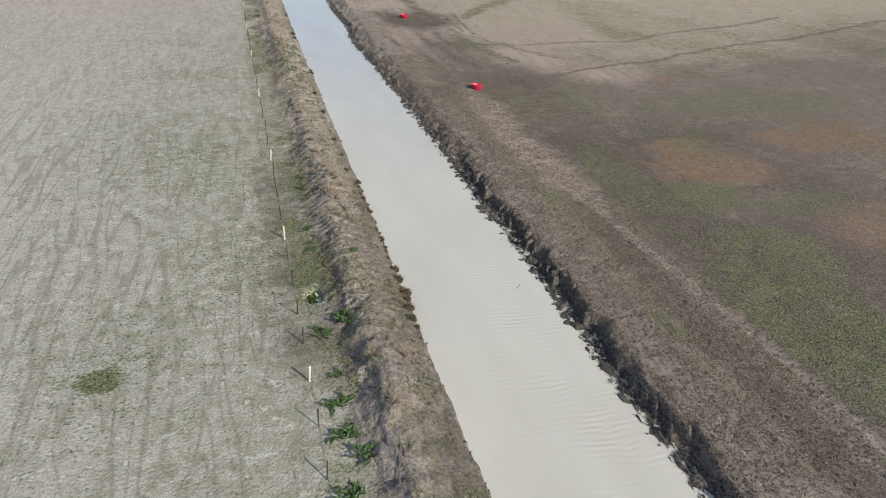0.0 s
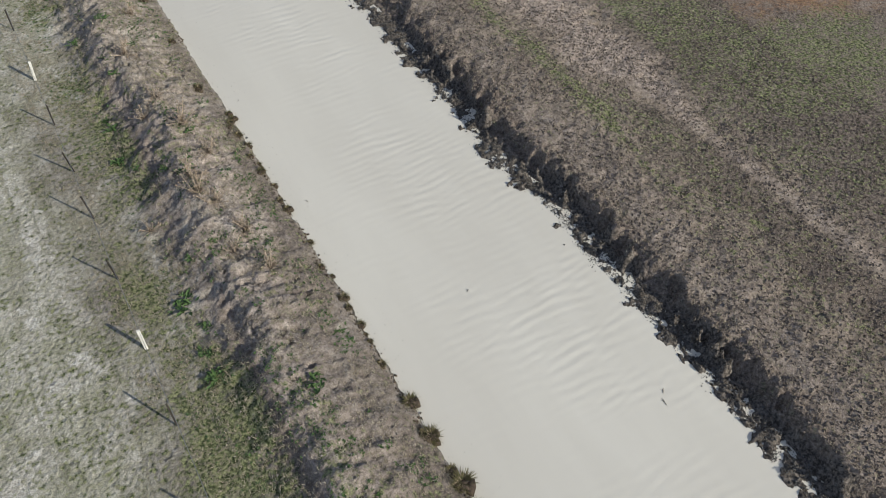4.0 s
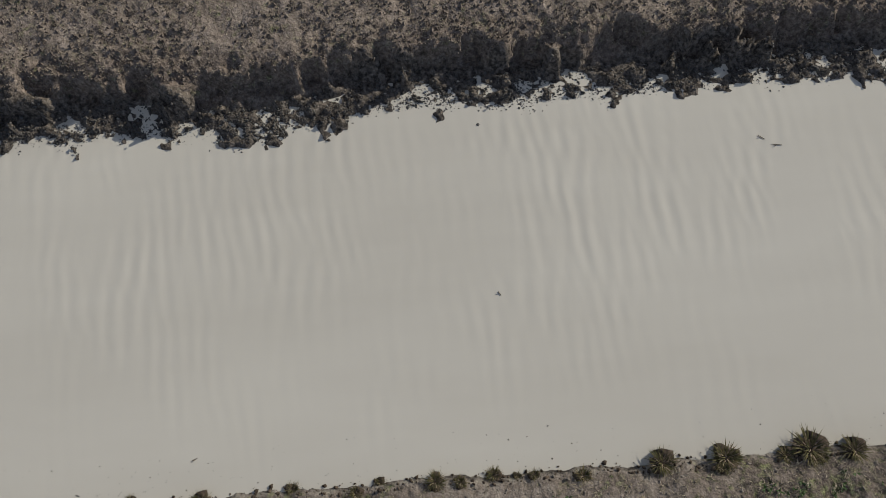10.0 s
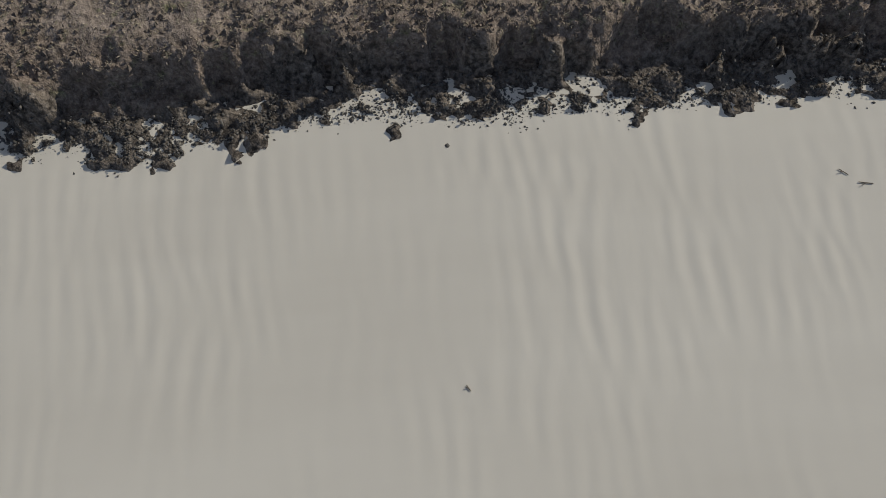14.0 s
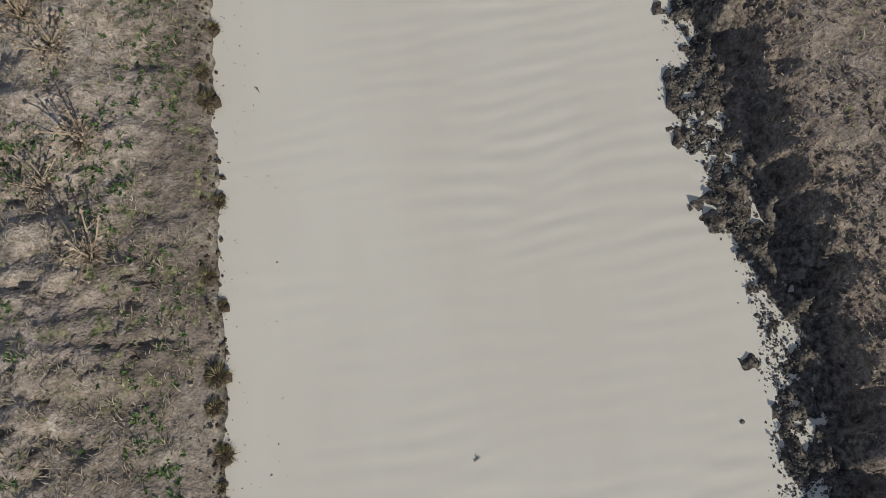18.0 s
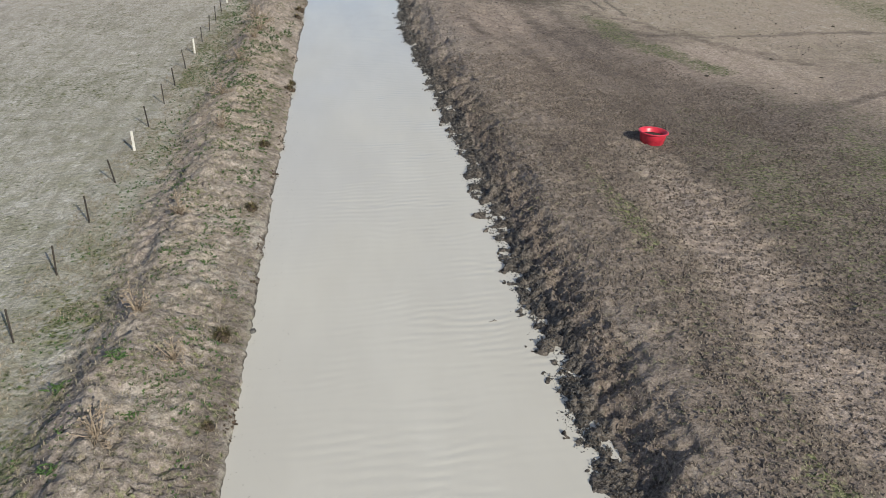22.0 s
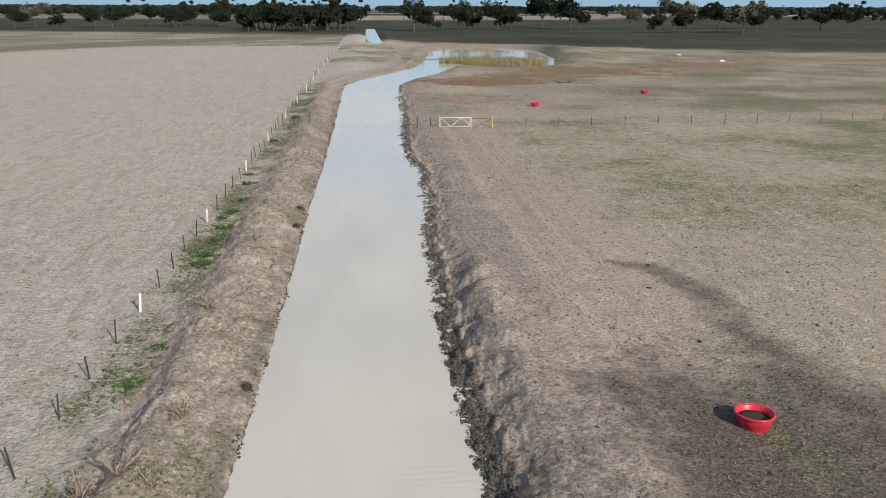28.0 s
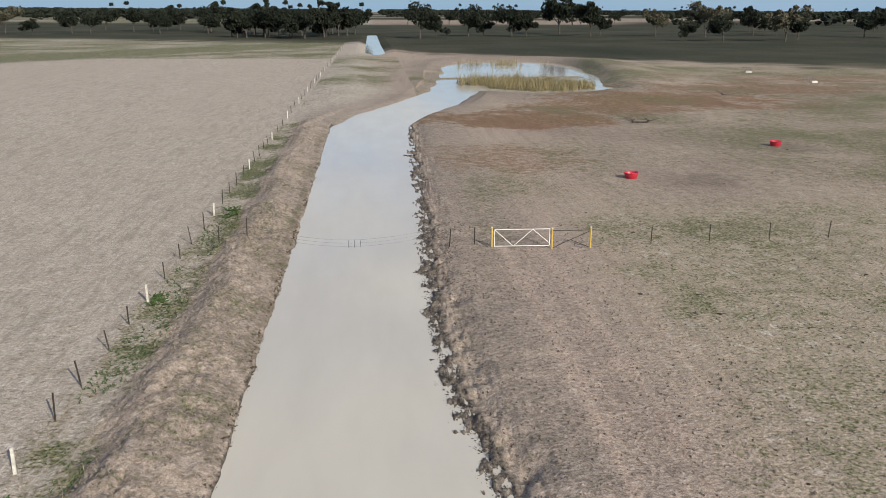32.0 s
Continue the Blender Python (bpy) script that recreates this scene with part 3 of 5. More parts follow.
    turf = turf * (1 - 0.42 * step(34, 55, Y) * (1 - step(7.5, 11.5, X)) * east)
    lip = step(1.4, 2.0, e) * (1 - step(2.6, 4.4, e + 0.6 * mid)) * (1 - step(70, 95, Y))
    turf = turf * (1 - 0.48 * lip)
    pale_lip = 0.85 * lip
    dirt = np.where(east & near_cut, step(55, 95, Y) * step(1.0, 1.8, e) * (1 - step(9.0, 13.5, X + 0.8 * mid)) * (0.66 + 0.3 * mid), dirt)
    dirt = np.where(east, np.maximum(dirt, pale_lip), dirt)
    loam = np.zeros_like(X)
    strip = step(8.7, 9.6, X + 0.5 * mid) * (1 - step(10.8, 11.8, X + 0.5 * mid)) * (1 - step(0, 7, Y))
    loam = np.maximum(loam, strip * (0.80 + 0.3 * mid))
    loam = np.maximum(loam, step(12.6, 13.6, X) * (1 - step(24, 42, X)) * (1 - step(14, 32, Y)) * (0.70 + 0.25 * mid + 0.2 * big))
    tub = 1 - np.hypot((X - 13.8) / 8.5, (Y - 34.5) / 9.5)
    loam = np.maximum(loam, step(-0.25, 0.9, tub + 0.3 * mid) * (0.50 + 0.2 * mid))
    loam = np.where(west & near_cut, step(3.0, 3.8, d) * (1 - step(5.6, 9.0, d)) * (1 - step(10, 22, Y)) * step(-16, -8, Y) * (0.60 + 0.4 * mid), loam)
    loam = np.where(west & near_cut, np.maximum(loam, step(-0.1, 0.2, d) * (1 - step(0.5, 1.3 + 2.2 * (1 - step(0, 6, Y)), d + 0.3 * mid)) * (0.70 - 0.34 * step(9, 30, Y) + 0.3 * mid)), loam)
    green = np.where(east & near_cut, 0.12 + 0.42 * fbm(X * 0.16, Y * 0.07, 111, 4) * step(2.5, 5, e), green)
    patchy = step(-0.05, 0.45, fbm(X * 0.5, Y * 0.16, 113, 4, 0.6))
    green = np.where(east & (Y < 32), np.maximum(green, np.exp(-((X - 8.4) / 0.85) ** 2) * patchy * 0.85), green)
    for cx, cy, rx, ry, k in ((16.5, -14, 4.2, 9, 0.60), (18.5, -6, 4, 5, 0.55), (15.2, 9, 2.6, 7, 0.55), (18.5, 3.2, 5, 3.0, 0.58), (25, 1, 5, 2.5, 0.4), (36, 24, 12, 5, 0.42)):
        g = 1 - ((X - cx) / rx) ** 2 - ((Y - cy) / ry) ** 2
        green = np.where(east, np.maximum(green, step(-0.8, 0.7, g + 0.5 * mid) * k), green)
    green = np.where(east, np.maximum(green, meadow * step(80, 108, Y) * (0.44 + 0.38 * fbm(X * 0.13, Y * 0.16, 117, 4, 0.65))), green)
    for pts, k in (([(15.8, 60, 1.2), (16.2, 53, 1.4), (19.0, 45, 1.0)], 0.55), ([(20.5, 71, 0.9), (24, 77, 1.6), (31, 85, 2.2), (44, 88.4, 2.0), (57, 91, 1.8), (95, 96, 1.8)], 0.48)):
        far_off, half = along(X, Y, pts)
        green = np.maximum(green, (1 - step(0.3, 1.5, far_off / half + 0.4 * mid)) * k)
        loam = np.maximum(loam, (1 - step(0.3, 1.3, far_off / half + 0.4 * mid)) * 0.38)
    rut, half = along(X, Y, [(12.3, 90.2, 0.3), (14.2, 89.0, 0.8), (15.4, 84.5, 1.2), (14.9, 80.5, 1.0), (15.6, 77.0, 1.1), (16.2, 71.0, 0.8)])
    turf = np.maximum(turf, (1 - step(0.3, 1.7, rut / half + 0.4 * mid)) * (0.60 + 0.3 * mid))
    loam = np.maximum(loam, (1 - step(0.2, 1.3, rut / half + 0.5 * mid)) * (0.46 + 0.3 * mid))
    # stock pads worn across the pasture
    WX, WY = X + 0.5 * mid + 1.2 * big, Y + 0.5 * mid - 1.2 * big
    for pts, k in (([(21, 38, 0.3), (30, 40.5, 0.3), (41.4, 44, 0.3), (80, 58.7, 0.4), (120, 74, 0.5)], 0.66), ([(11.7, 56, 0.3), (24, 53.6, 0.3), (36, 53, 0.3), (67, 63, 0.35)], 0.55), ([(7.3, 57.4, 0.25), (10, 45.4, 0.35), (12, 38, 0.4)], 0.55),
                   ([(11.0, 66, 0.2), (11.5, 61.6, 0.25), (13.3, 48.6, 0.4), (14.5, 42, 0.4)], 0.55), ([(12.6, 67, 0.2), (13.9, 61.3, 0.25), (15.1, 47.1, 0.4)], 0.5), ([(14, 69, 0.2), (18, 58, 0.3), (24, 46, 0.4)], 0.45)):
        far_off, half = along(WX, WY, pts)
        loam = np.maximum(loam, (1 - step(0.6, 2.2, far_off / half + 0.35 * mid)) * k)
    for cx, cy, rx, ry, k in ((22.8, 9.5, 4.8, 5.2, 0.60), (37, 13, 7, 4.5, 0.56), (28.5, -4, 5, 4, 0.50), (33, 34, 2.5, 1.8, 0.45), (13, 171, 8, 9, 0.52), (19, 198, 12, 8, 0.85), (34, 208, 14, 8, 0.70), (48, 218, 20, 12, 0.78), (70, 238, 26, 14, 0.65), (105, 258, 40, 13, 0.6), (42, 118, 5, 3, 0.4)):
        g = 1 - ((X - cx) / rx) ** 2 - ((Y - cy) / ry) ** 2
        red = np.maximum(red, step(-1.3, 1.0, g + 0.9 * mid + 0.5 * big) * k)
    loam = loam * (1 - step(0.3, 0.6, red))
    for cx, cy, r in ((42, 175, 6), (28, 158, 4)):
        g = 1 - np.hypot(X - cx, Y - cy) / r
        turf = np.maximum(turf, step(-0.6, 0.8, g + 0.4 * mid) * 0.72)
    # the lane: one pale band by the stock camp, a thin red-brown track before it, wheel marks up to the gate
    axis = np.interp(Y, [-30, -23, -16.5, -7, 0.8, 5, 9, 16, 25, 31, 60, 78, 95, 114, 131, 139], [12.6, 12.6, 12.7, 12.1, 11.3, 11.2, 10.7, 10.2, 10.8, 10.9, 10.4, 10.5, 9.4, 9.3, 9.4, 9.4]) + 0.10 * np.sin(Y * 0.21)
    used = near_cut & (Y > -60) & (Y < 139)
    wide_lane = np.interp(Y, [-30, 2, 7, 28, 38, 60, 80, 139], [0.35, 0.45, 1.5, 1.5, 0.5, 0.6, 1.5, 1.3])
    worn = np.interp(Y, [-30, 2, 7, 28, 36, 60, 78], [0.8, 0.8, 1.0, 0.9, 0.25, 0.35, 1.0])
    lane = (1 - step(0.4, 1.7, np.abs(X - axis) / wide_lane + 0.5 * mid)) * used * worn
    turf, loam, green, red = turf * (1 - (0.88 + 0.06 * step(45, 75, Y)) * lane), loam * (1 - 0.95 * lane), green * (1 - 0.8 * lane), red * (1 - 0.7 * lane)
    tan = np.maximum(tan, lane * 0.95)
    dirt = np.maximum(dirt * (1 - 0.5 * lane), lane * (0.60 + 0.25 * (1 - step(2, 8, Y))) * (1 - step(45, 70, Y)))
    for off in (-1.15, 1.15):
        wheel = (1 - step(0.10, 0.42, np.abs(X - axis - off) + 0.10 * mid)) * used * step(60, 80, Y)
        tan = np.maximum(tan, wheel * 1.1)
        dirt, turf, green = dirt * (1 - 0.85 * wheel), turf * (1 - 0.8 * wheel), green * (1 - 0.8 * wheel) * (1 - lane)
    low = 1 - np.hypot((X - 12.8) / 6.4, (Y - 71.0) / 7.0)
    loam = np.maximum(loam, step(-0.5, 0.7, low + 0.3 * mid) * (0.98 + 0.2 * mid))
    pit = 1 - step(0.7, 1.25, np.hypot(X + 8.75, (Y + 4.9) * 0.7) + 0.2 * mid)
    green, loam = np.maximum(green * (1 - pit), 0.62 * pit), loam * (1 - pit)
    # round the dam and beyond
    beyond = ~near_cut
    q = pond_depth(X, Y)
    bd, bw = along(X, Y, BEND)
    dirt = np.where(beyond & (Y < 360) & (X > -8.5), np.maximum(dirt, np.maximum(0.75 * (1 - step(1.3, 3.6, q)), 0.8 * (1 - step(0, 9, bd - bw)))), dirt)
    green = np.where(beyond & (Y < 300) & (X > -9), np.maximum(green, 0.2 + 0.45 * big), green)
    green = np.where((X < -10) & (Y > 330), np.maximum(green, 0.58 + 0.3 * big), green)
    green = np.where((X < -10) & (Y > 270), np.maximum(green, 0.75 * step(0, 18, Y - 303 - (X + 87) * 1.4) * (1 - step(60, 90, Y - 303 - (X + 87) * 1.4))), green)
    # greenish pasture; the extra green also darkens it in place of cloud shade
    paddock = step(22, 42, X) * step(138, 160, Y) * (1 - step(300, 330, Y)) * (1 - step(0.3, 0.6, red))
    green = np.maximum(green, paddock * (0.46 + 0.35 * big))
    # where the painted cloud shadow starts; pale belts break it further out
    shade_line = np.where(X < 0, 425 - 0.35 * X, np.interp(X, [0, 24, 55, 118, 400], [375, 338, 318, 276, 276]))
    far = step(0, 30, Y - shade_line + 12 * big)
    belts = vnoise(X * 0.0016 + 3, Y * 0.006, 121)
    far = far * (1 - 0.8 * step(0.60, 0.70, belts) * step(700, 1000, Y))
    turf = np.maximum(turf, step(13, 24, X) * step(142, 158, Y) * (1 - step(225, 300, Y)) * (0.40 + 0.3 * big))
    green = np.where((X > -9) & (X < 8) & (Y > 205) & (Y < 350), np.maximum(green, 0.42 + 0.4 * big) * (1 - step(-3, 4, 9 - np.abs(bd - bw))) , green)
    dirt = np.where((X > -8.5) & (X < 8) & (Y > 230) & (Y < 360), dirt * 0.6, dirt)
    # two old wheel ruts cut into wet ground
    for px, py, qx, qy in ((19.4, 75, 18.6, 60), (17.6, 74, 17.9, 62)):
        t = np.clip((Y - py) / (qy - py), 0, 1)
        on = (1 - step(0.10, 0.30, np.abs(X - (px + (qx - px) * t) + 0.12 * mid))) * (Y < py) * (Y > qy)
        mud = np.maximum(mud, on * 0.62)
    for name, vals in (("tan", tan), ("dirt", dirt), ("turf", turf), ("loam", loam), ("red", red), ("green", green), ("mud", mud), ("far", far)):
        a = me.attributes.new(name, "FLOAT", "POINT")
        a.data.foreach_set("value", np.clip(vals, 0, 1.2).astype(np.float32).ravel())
    ob = new("ground", me)
    return tagged(ob, "dry tan pasture with bare earth, trampled mud and green patches", "ground", kind="structure")


build_ground()


def build_water():
    xs, ys = np.linspace(-8.6, 75, 60), np.concatenate([np.linspace(-2500, -80, 12), np.linspace(-60, 700, 240)])
    X, Y = np.meshgrid(xs, ys)
    nx, ny = len(xs), len(ys)
    i = (np.arange(ny - 1)[:, None] * nx + np.arange(nx - 1)[None, :]).ravel()
    me = soup("water", np.stack([X.ravel(), Y.ravel(), X.ravel() * 0], 1), np.stack([i, i + 1, i + nx + 1, i + nx], 1), M_WATER, True)
    return tagged(new("water", me), "opaque milky clay-coloured water with light ripples", "water", kind="structure")


build_water()

# ---- scattered small matter ----
PHI = (1 + 5 ** 0.5) / 2
ICO = np.array([(-1, PHI, 0), (1, PHI, 0), (-1, -PHI, 0), (1, -PHI, 0), (0, -1, PHI), (0, 1, PHI), (0, -1, -PHI), (0, 1, -PHI), (PHI, 0, -1), (PHI, 0, 1), (-PHI, 0, -1), (-PHI, 0, 1)]) / 1.9
ICO_F = np.array([(0, 11, 5), (0, 5, 1), (0, 1, 7), (0, 7, 10), (0, 10, 11), (1, 5, 9), (5, 11, 4), (11, 10, 2), (10, 7, 6), (7, 1, 8), (3, 9, 4), (3, 4, 2), (3, 2, 6), (3, 6, 8), (3, 8, 9), (4, 9, 5), (2, 4, 11), (6, 2, 10), (8, 6, 7), (9, 8, 1)])


OCT = np.array([(1, 0, 0), (-1, 0, 0), (0, 1, 0), (0, -1, 0), (0, 0, 1), (0, 0, -1)], float)
OCT_F = np.array([(0, 2, 4), (2, 1, 4), (1, 3, 4), (3, 0, 4), (2, 0, 5), (1, 2, 5), (3, 1, 5), (0, 3, 5)])


def lumps(name, x, y, z, size, mat, flat=0.7, jag=0.35, smooth=False, low=False):
    """Irregular clods, one small lump at each place, as one mesh."""
    n = len(x)
    shape, sides = (OCT, OCT_F) if low else (ICO, ICO_F)
    v = shape[None] * (1 + jag * (RNG.random((n, len(shape), 1)) - 0.5) * 2)
    v = v * (size[:, None, None] * (0.7 + 0.6 * RNG.random((n, 1, 3))))
    a = RNG.random(n) * 6.283
    c, s = np.cos(a)[:, None], np.sin(a)[:, None]
    vx, vy = v[:, :, 0] * c - v[:, :, 1] * s, v[:, :, 0] * s + v[:, :, 1] * c
    v = np.stack([vx + x[:, None], vy + y[:, None], v[:, :, 2] * flat + z[:, None]], 2)
    f = sides[None] + (np.arange(n) * len(shape))[:, None, None]
    return soup(name, v.reshape(-1, 3), f.reshape(-1, 3), mat, smooth)


def blades(name, x, y, z, length, mat, count=7, lean=0.9, width=0.02, bend=0.5):
    """Tufts of narrow bent blades, as one mesh: count blades at each place."""
    n = len(x) * count
    x, y, z, length = (np.repeat(v, count) for v in (x, y, z, length))
    a, t = RNG.random(n) * 6.283, lean * (0.35 + 0.65 * RNG.random(n))
    L = length * (0.6 + 0.6 * RNG.random(n))
    ox, oy = x + (RNG.random(n) - 0.5) * length * 0.35, y + (RNG.random(n) - 0.5) * length * 0.35
    dx, dy, dz = np.cos(a) * np.sin(t), np.sin(a) * np.sin(t), np.cos(t)
    w = width * (0.6 + 0.8 * RNG.random(n))
    px, py = -np.sin(a) * w, np.cos(a) * w
    base = np.stack([ox, oy, z], 1)
    side = np.stack([px, py, px * 0], 1)
    mid = base + np.stack([dx, dy, dz], 1) * (L * 0.55)[:, None]
    t2 = np.minimum(t + bend, 1.75)
    tip = mid + np.stack([np.cos(a) * np.sin(t2), np.sin(a) * np.sin(t2), np.cos(t2)], 1) * (L * 0.45)[:, None]
    v = np.stack([base - side, base + side, mid + side * 0.8, mid - side * 0.8, tip], 1).reshape(-1, 3)
    k = np.arange(n)[:, None] * 5
    f = np.stack([k + np.array([0, 1, 2]), k + np.array([0, 2, 3]), k + np.array([3, 2, 4])], 1).reshape(-1, 3)
    return soup(name, v, f, mat)


def stuff(name, me, label, category):
    return tagged(new(name, me), label, category, kind="stuff")


def between(a, b, n):
    return a + (b - a) * RNG.random(n)


def mud_clods():
    # clusters of kneaded clay that trail into the water
    xs, ys, ss = [], [], []
    for y0, y1, per, k, small in ((-27, 45, 9.0, 44, 0.019), (45, 145, 5.0, 24, 0.030)):
        n = int((y1 - y0) * per)
        cy = between(y0, y1, n)
        cx = right_edge(cy) + between(-0.08, 0.62, n)
        keep = fbm(cx * 0.8, cy * 0.8, 131, 3) > -0.35
        cx, cy = cx[keep], cy[keep]
        spread = between(0.05, 0.17, len(cx)) * (1 if small < 0.04 else 1.5)
        xs.append((cx[:, None] + RNG.normal(0, 1, (len(cx), k)) * spread[:, None]).ravel())
        ys.append((cy[:, None] + RNG.normal(0, 1, (len(cx), k)) * spread[:, None] * 1.3).ravel())
        ss.append((small * (0.5 + 1.3 * RNG.random((len(cx), k)) ** 2)).ravel())
        n = int((y1 - y0) * per * 12)
        fy = between(y0, y1, n)
        xs.append(right_edge(fy) + 0.05 + 0.75 * RNG.random(n) ** 1.2)
        ys.append(fy)
        ss.append(small * (0.7 + 1.8 * RNG.random(n) ** 2))
    ss = [v * np.interp(w, [65, 95], [1.0, 0.72]) for v, w in zip(ss, ys)]
    n = 900
    fy = between(-26, 60, n)
    reach, turn = between(0.12, 0.50, n), between(-0.9, 0.5, n)
    u = np.linspace(0, 1, 16)[None]
    xs.append((right_edge(fy)[:, None] + 0.28 - u * reach[:, None] + RNG.normal(0, 0.025, (n, 16))).ravel())
    ys.append((fy[:, None] + u * (reach * turn)[:, None] + RNG.normal(0, 0.035, (n, 16))).ravel())
    ss.append((np.repeat(between(0.014, 0.030, n)[:, None], 16, 1) * (1.1 - 0.6 * u) * between(0.6, 1.3, n * 16).reshape(n, 16)).ravel())
    x, y, s = (np.concatenate(v) for v in (xs, ys, ss))
    g = ground_height(x, y)
    z = np.maximum(g, -0.015) + s * 0.2
    out = g < -0.13
    x, y, z, s = x[~out], y[~out], z[~out], s[~out]
    stuff("mud_clods", lumps("mud_clods", x, y, z, s, M_CLOD, 0.75, 0.45, True, True), "dark wet clay clods kneaded by hooves along the water", "mud")


def earth_clods():
    # loose lumps over the spoil bank and dark roots at its foot
    n = 13000
    y = between(-16, 60, n)
    x = left_edge(y) - 0.05 - 4.4 * RNG.random(n)
    keep = fbm(x * 1.1, y * 1.1, 135, 4) > -0.2
    x, y = x[keep], y[keep]
    s = 0.011 + 0.04 * RNG.random(len(x)) ** 3
    n2 = 3500
    y2 = between(60, 150, n2)
    x2 = left_edge(y2) - 0.05 - 4.2 * RNG.random(n2)
    x, y, s = np.concatenate([x, x2]), np.concatenate([y, y2]), np.concatenate([s, 0.03 + 0.06 * RNG.random(n2) ** 3])
    stuff("earth_clods", lumps("earth_clods", x, y, ground_height(x, y) + s * 0.15, s, M_EARTH, 0.7, 0.6, low=True), "loose grey-brown earth clods on the spoil bank", "earth")
    n = 5200
    y = between(-24, 170, n)
    keep = fbm(y * 0.7, y * 0, 137, 4) > np.interp(y, [8, 13, 60, 70], [-0.1, 0.35, 0.35, 0.0])
    y = y[keep]
    x = left_edge(y) - between(-0.05, 0.22, len(y))
    s = 0.010 + np.where(y < 13, 0.038, 0.040) * RNG.random(len(y)) ** 2
    stuff("bank_roots", lumps("bank_roots", x, y, np.maximum(ground_height(x, y), 0) + s * 0.3, s, M_ROOT, 0.8, 0.6, True), "dark brown clods and roots overhanging the water's edge", "earth")


def churned_turf():
    n = 84000
    y = -26 + 74 * RNG.random(n)
    x = right_edge(y) + 1.0 + 13 * RNG.random(n) ** 1.3
    keep = fbm(x * 0.5, y * 0.5, 141, 4) > -0.45
    x, y = x[keep], y[keep]
    s = 0.016 + 0.036 * RNG.random(len(x)) ** 2
    n2 = 16000
    y2 = between(48, 145, n2)
    x2 = right_edge(y2) + 1.2 + 26 * RNG.random(n2) ** 1.7
    x, y, s = np.concatenate([x, x2]), np.concatenate([y, y2]), np.concatenate([s, 0.02 + 0.035 * RNG.random(n2) ** 2])
    stuff("turf_clods", lumps("turf_clods", x, y, ground_height(x, y) + s * 0.2, s, M_TURF, 1.1, 0.6, low=True), "small torn brown turf clods over trampled ground", "turf")


def dung_pats():
    n = 380
    x, y = between(9, 75, n), between(20, 235, n)
    keep = (pond_depth(x, y) > 1.3) & (along(x, y, BEND)[0] > 7)
    x, y = x[keep], y[keep]
    s = between(0.05, 0.13, len(x))
    stuff("dung_pats", lumps("dung_pats", x, y, ground_height(x, y) + 0.01, s, M_FEED, 0.35, 0.3), "dry dark dung pats scattered over the pasture", "dung")


def dry_grass():
    n = 38000
    y = between(-16, 60, n)
    x = left_edge(y) - 0.25 - 6.4 * RNG.random(n)
    keep = fbm(x * 0.7, y * 0.7, 151, 4) > -0.15
    x, y = x[keep], y[keep]
    n2 = 6000
    y2 = between(60, 150, n2)
    x2 = left_edge(y2) - 0.2 - 6.2 * RNG.random(n2)
    x, y = np.concatenate([x, x2]), np.concatenate([y, y2])
    L = np.where(y > 60, 0.24, 0.13) * (0.6 + 0.8 * RNG.random(len(x)))
    stuff("dry_grass", blades("dry_grass", x, y, ground_height(x, y) - 0.01, L, M_STRAW, 4, 1.35, 0.006, 0.5), "short dry straw-coloured grass on the spoil bank", "grass")
    n = 26000
    y = -14 + 58 * RNG.random(n) ** 1.3
    x = right_edge(y) + 1.2 + 8 * RNG.random(n) ** 1.2
    many = 36000
    y2 = -24 + 66 * RNG.random(many)
    x2 = right_edge(y2) + 1.3 + 15 * RNG.random(many)
    keep = fbm(x2 * 0.8, y2 * 0.8, 155, 4, 0.6) > -0.12
    x2, y2 = x2[keep], y2[keep]
    stuff("grazed_tufts", blades("grazed_tufts", x2, y2, ground_height(x2, y2) - 0.01, between(0.05, 0.13, len(x2)), M_TURF, 4, 0.8, 0.011, 0.5), "short grazed brown grass tufts on trampled pasture", "grass")
    stuff("trampled_straw", blades("trampled_straw", x, y, ground_height(x, y) + 0.005, between(0.04, 0.10, n), M_STRAW, 2, 1.5, 0.006, 0.3), "short trampled straw over brown turf", "grass")


def low_weeds():
    n = 19000
    y = between(-20, 60, n)
    x = left_edge(y) - 0.5 - 3.0 * RNG.random(n)
    keep = fbm(x * 1.1, y * 0.8, 161, 4, 0.65) > 0.14
    x, y = x[keep], y[keep]
    n2 = 4600
    y2 = between(-16, 150, n2)
    x2 = left_edge(y2) - 4.0 - 1.8 * RNG.random(n2)
    keep = fbm(x2 * 0.5, y2 * 0.25, 165, 4) > -0.1
    y3 = between(12, 62, 3200)
    x3 = left_edge(y3) - 1.6 - 3.6 * RNG.random(3200)
    tuft = fbm(x3 * 0.8, y3 * 0.5, 167, 4) > 0.2
    x, y = np.concatenate([x, x2[keep], x3[tuft]]), np.concatenate([y, y2[keep], y3[tuft]])
    L = between(0.03, 0.10, len(x)) * np.interp(y, [25, 80], [1.0, 2.4])
    stuff("low_weeds", blades("low_weeds", x, y, ground_height(x, y) - 0.01, L, M_LEAF, 7, 1.25, 0.014, 0.5), "small green weeds sprouting through bare earth", "weeds")


def floating_specks():
    # bits of straw and bark caught along the fence-side edge
    n = 520
    y = between(-14, 40, n)
    x = left_edge(y) + 0.08 + 0.9 * RNG.random(n) ** 2
    stuff("floating_specks", lumps("floating_specks", x, y, np.full(n, 0.003), between(0.005, 0.014, n), M_LOG, 0.4, 0.5, low=True), "tiny dark plant specks floating by the bank", "debris")


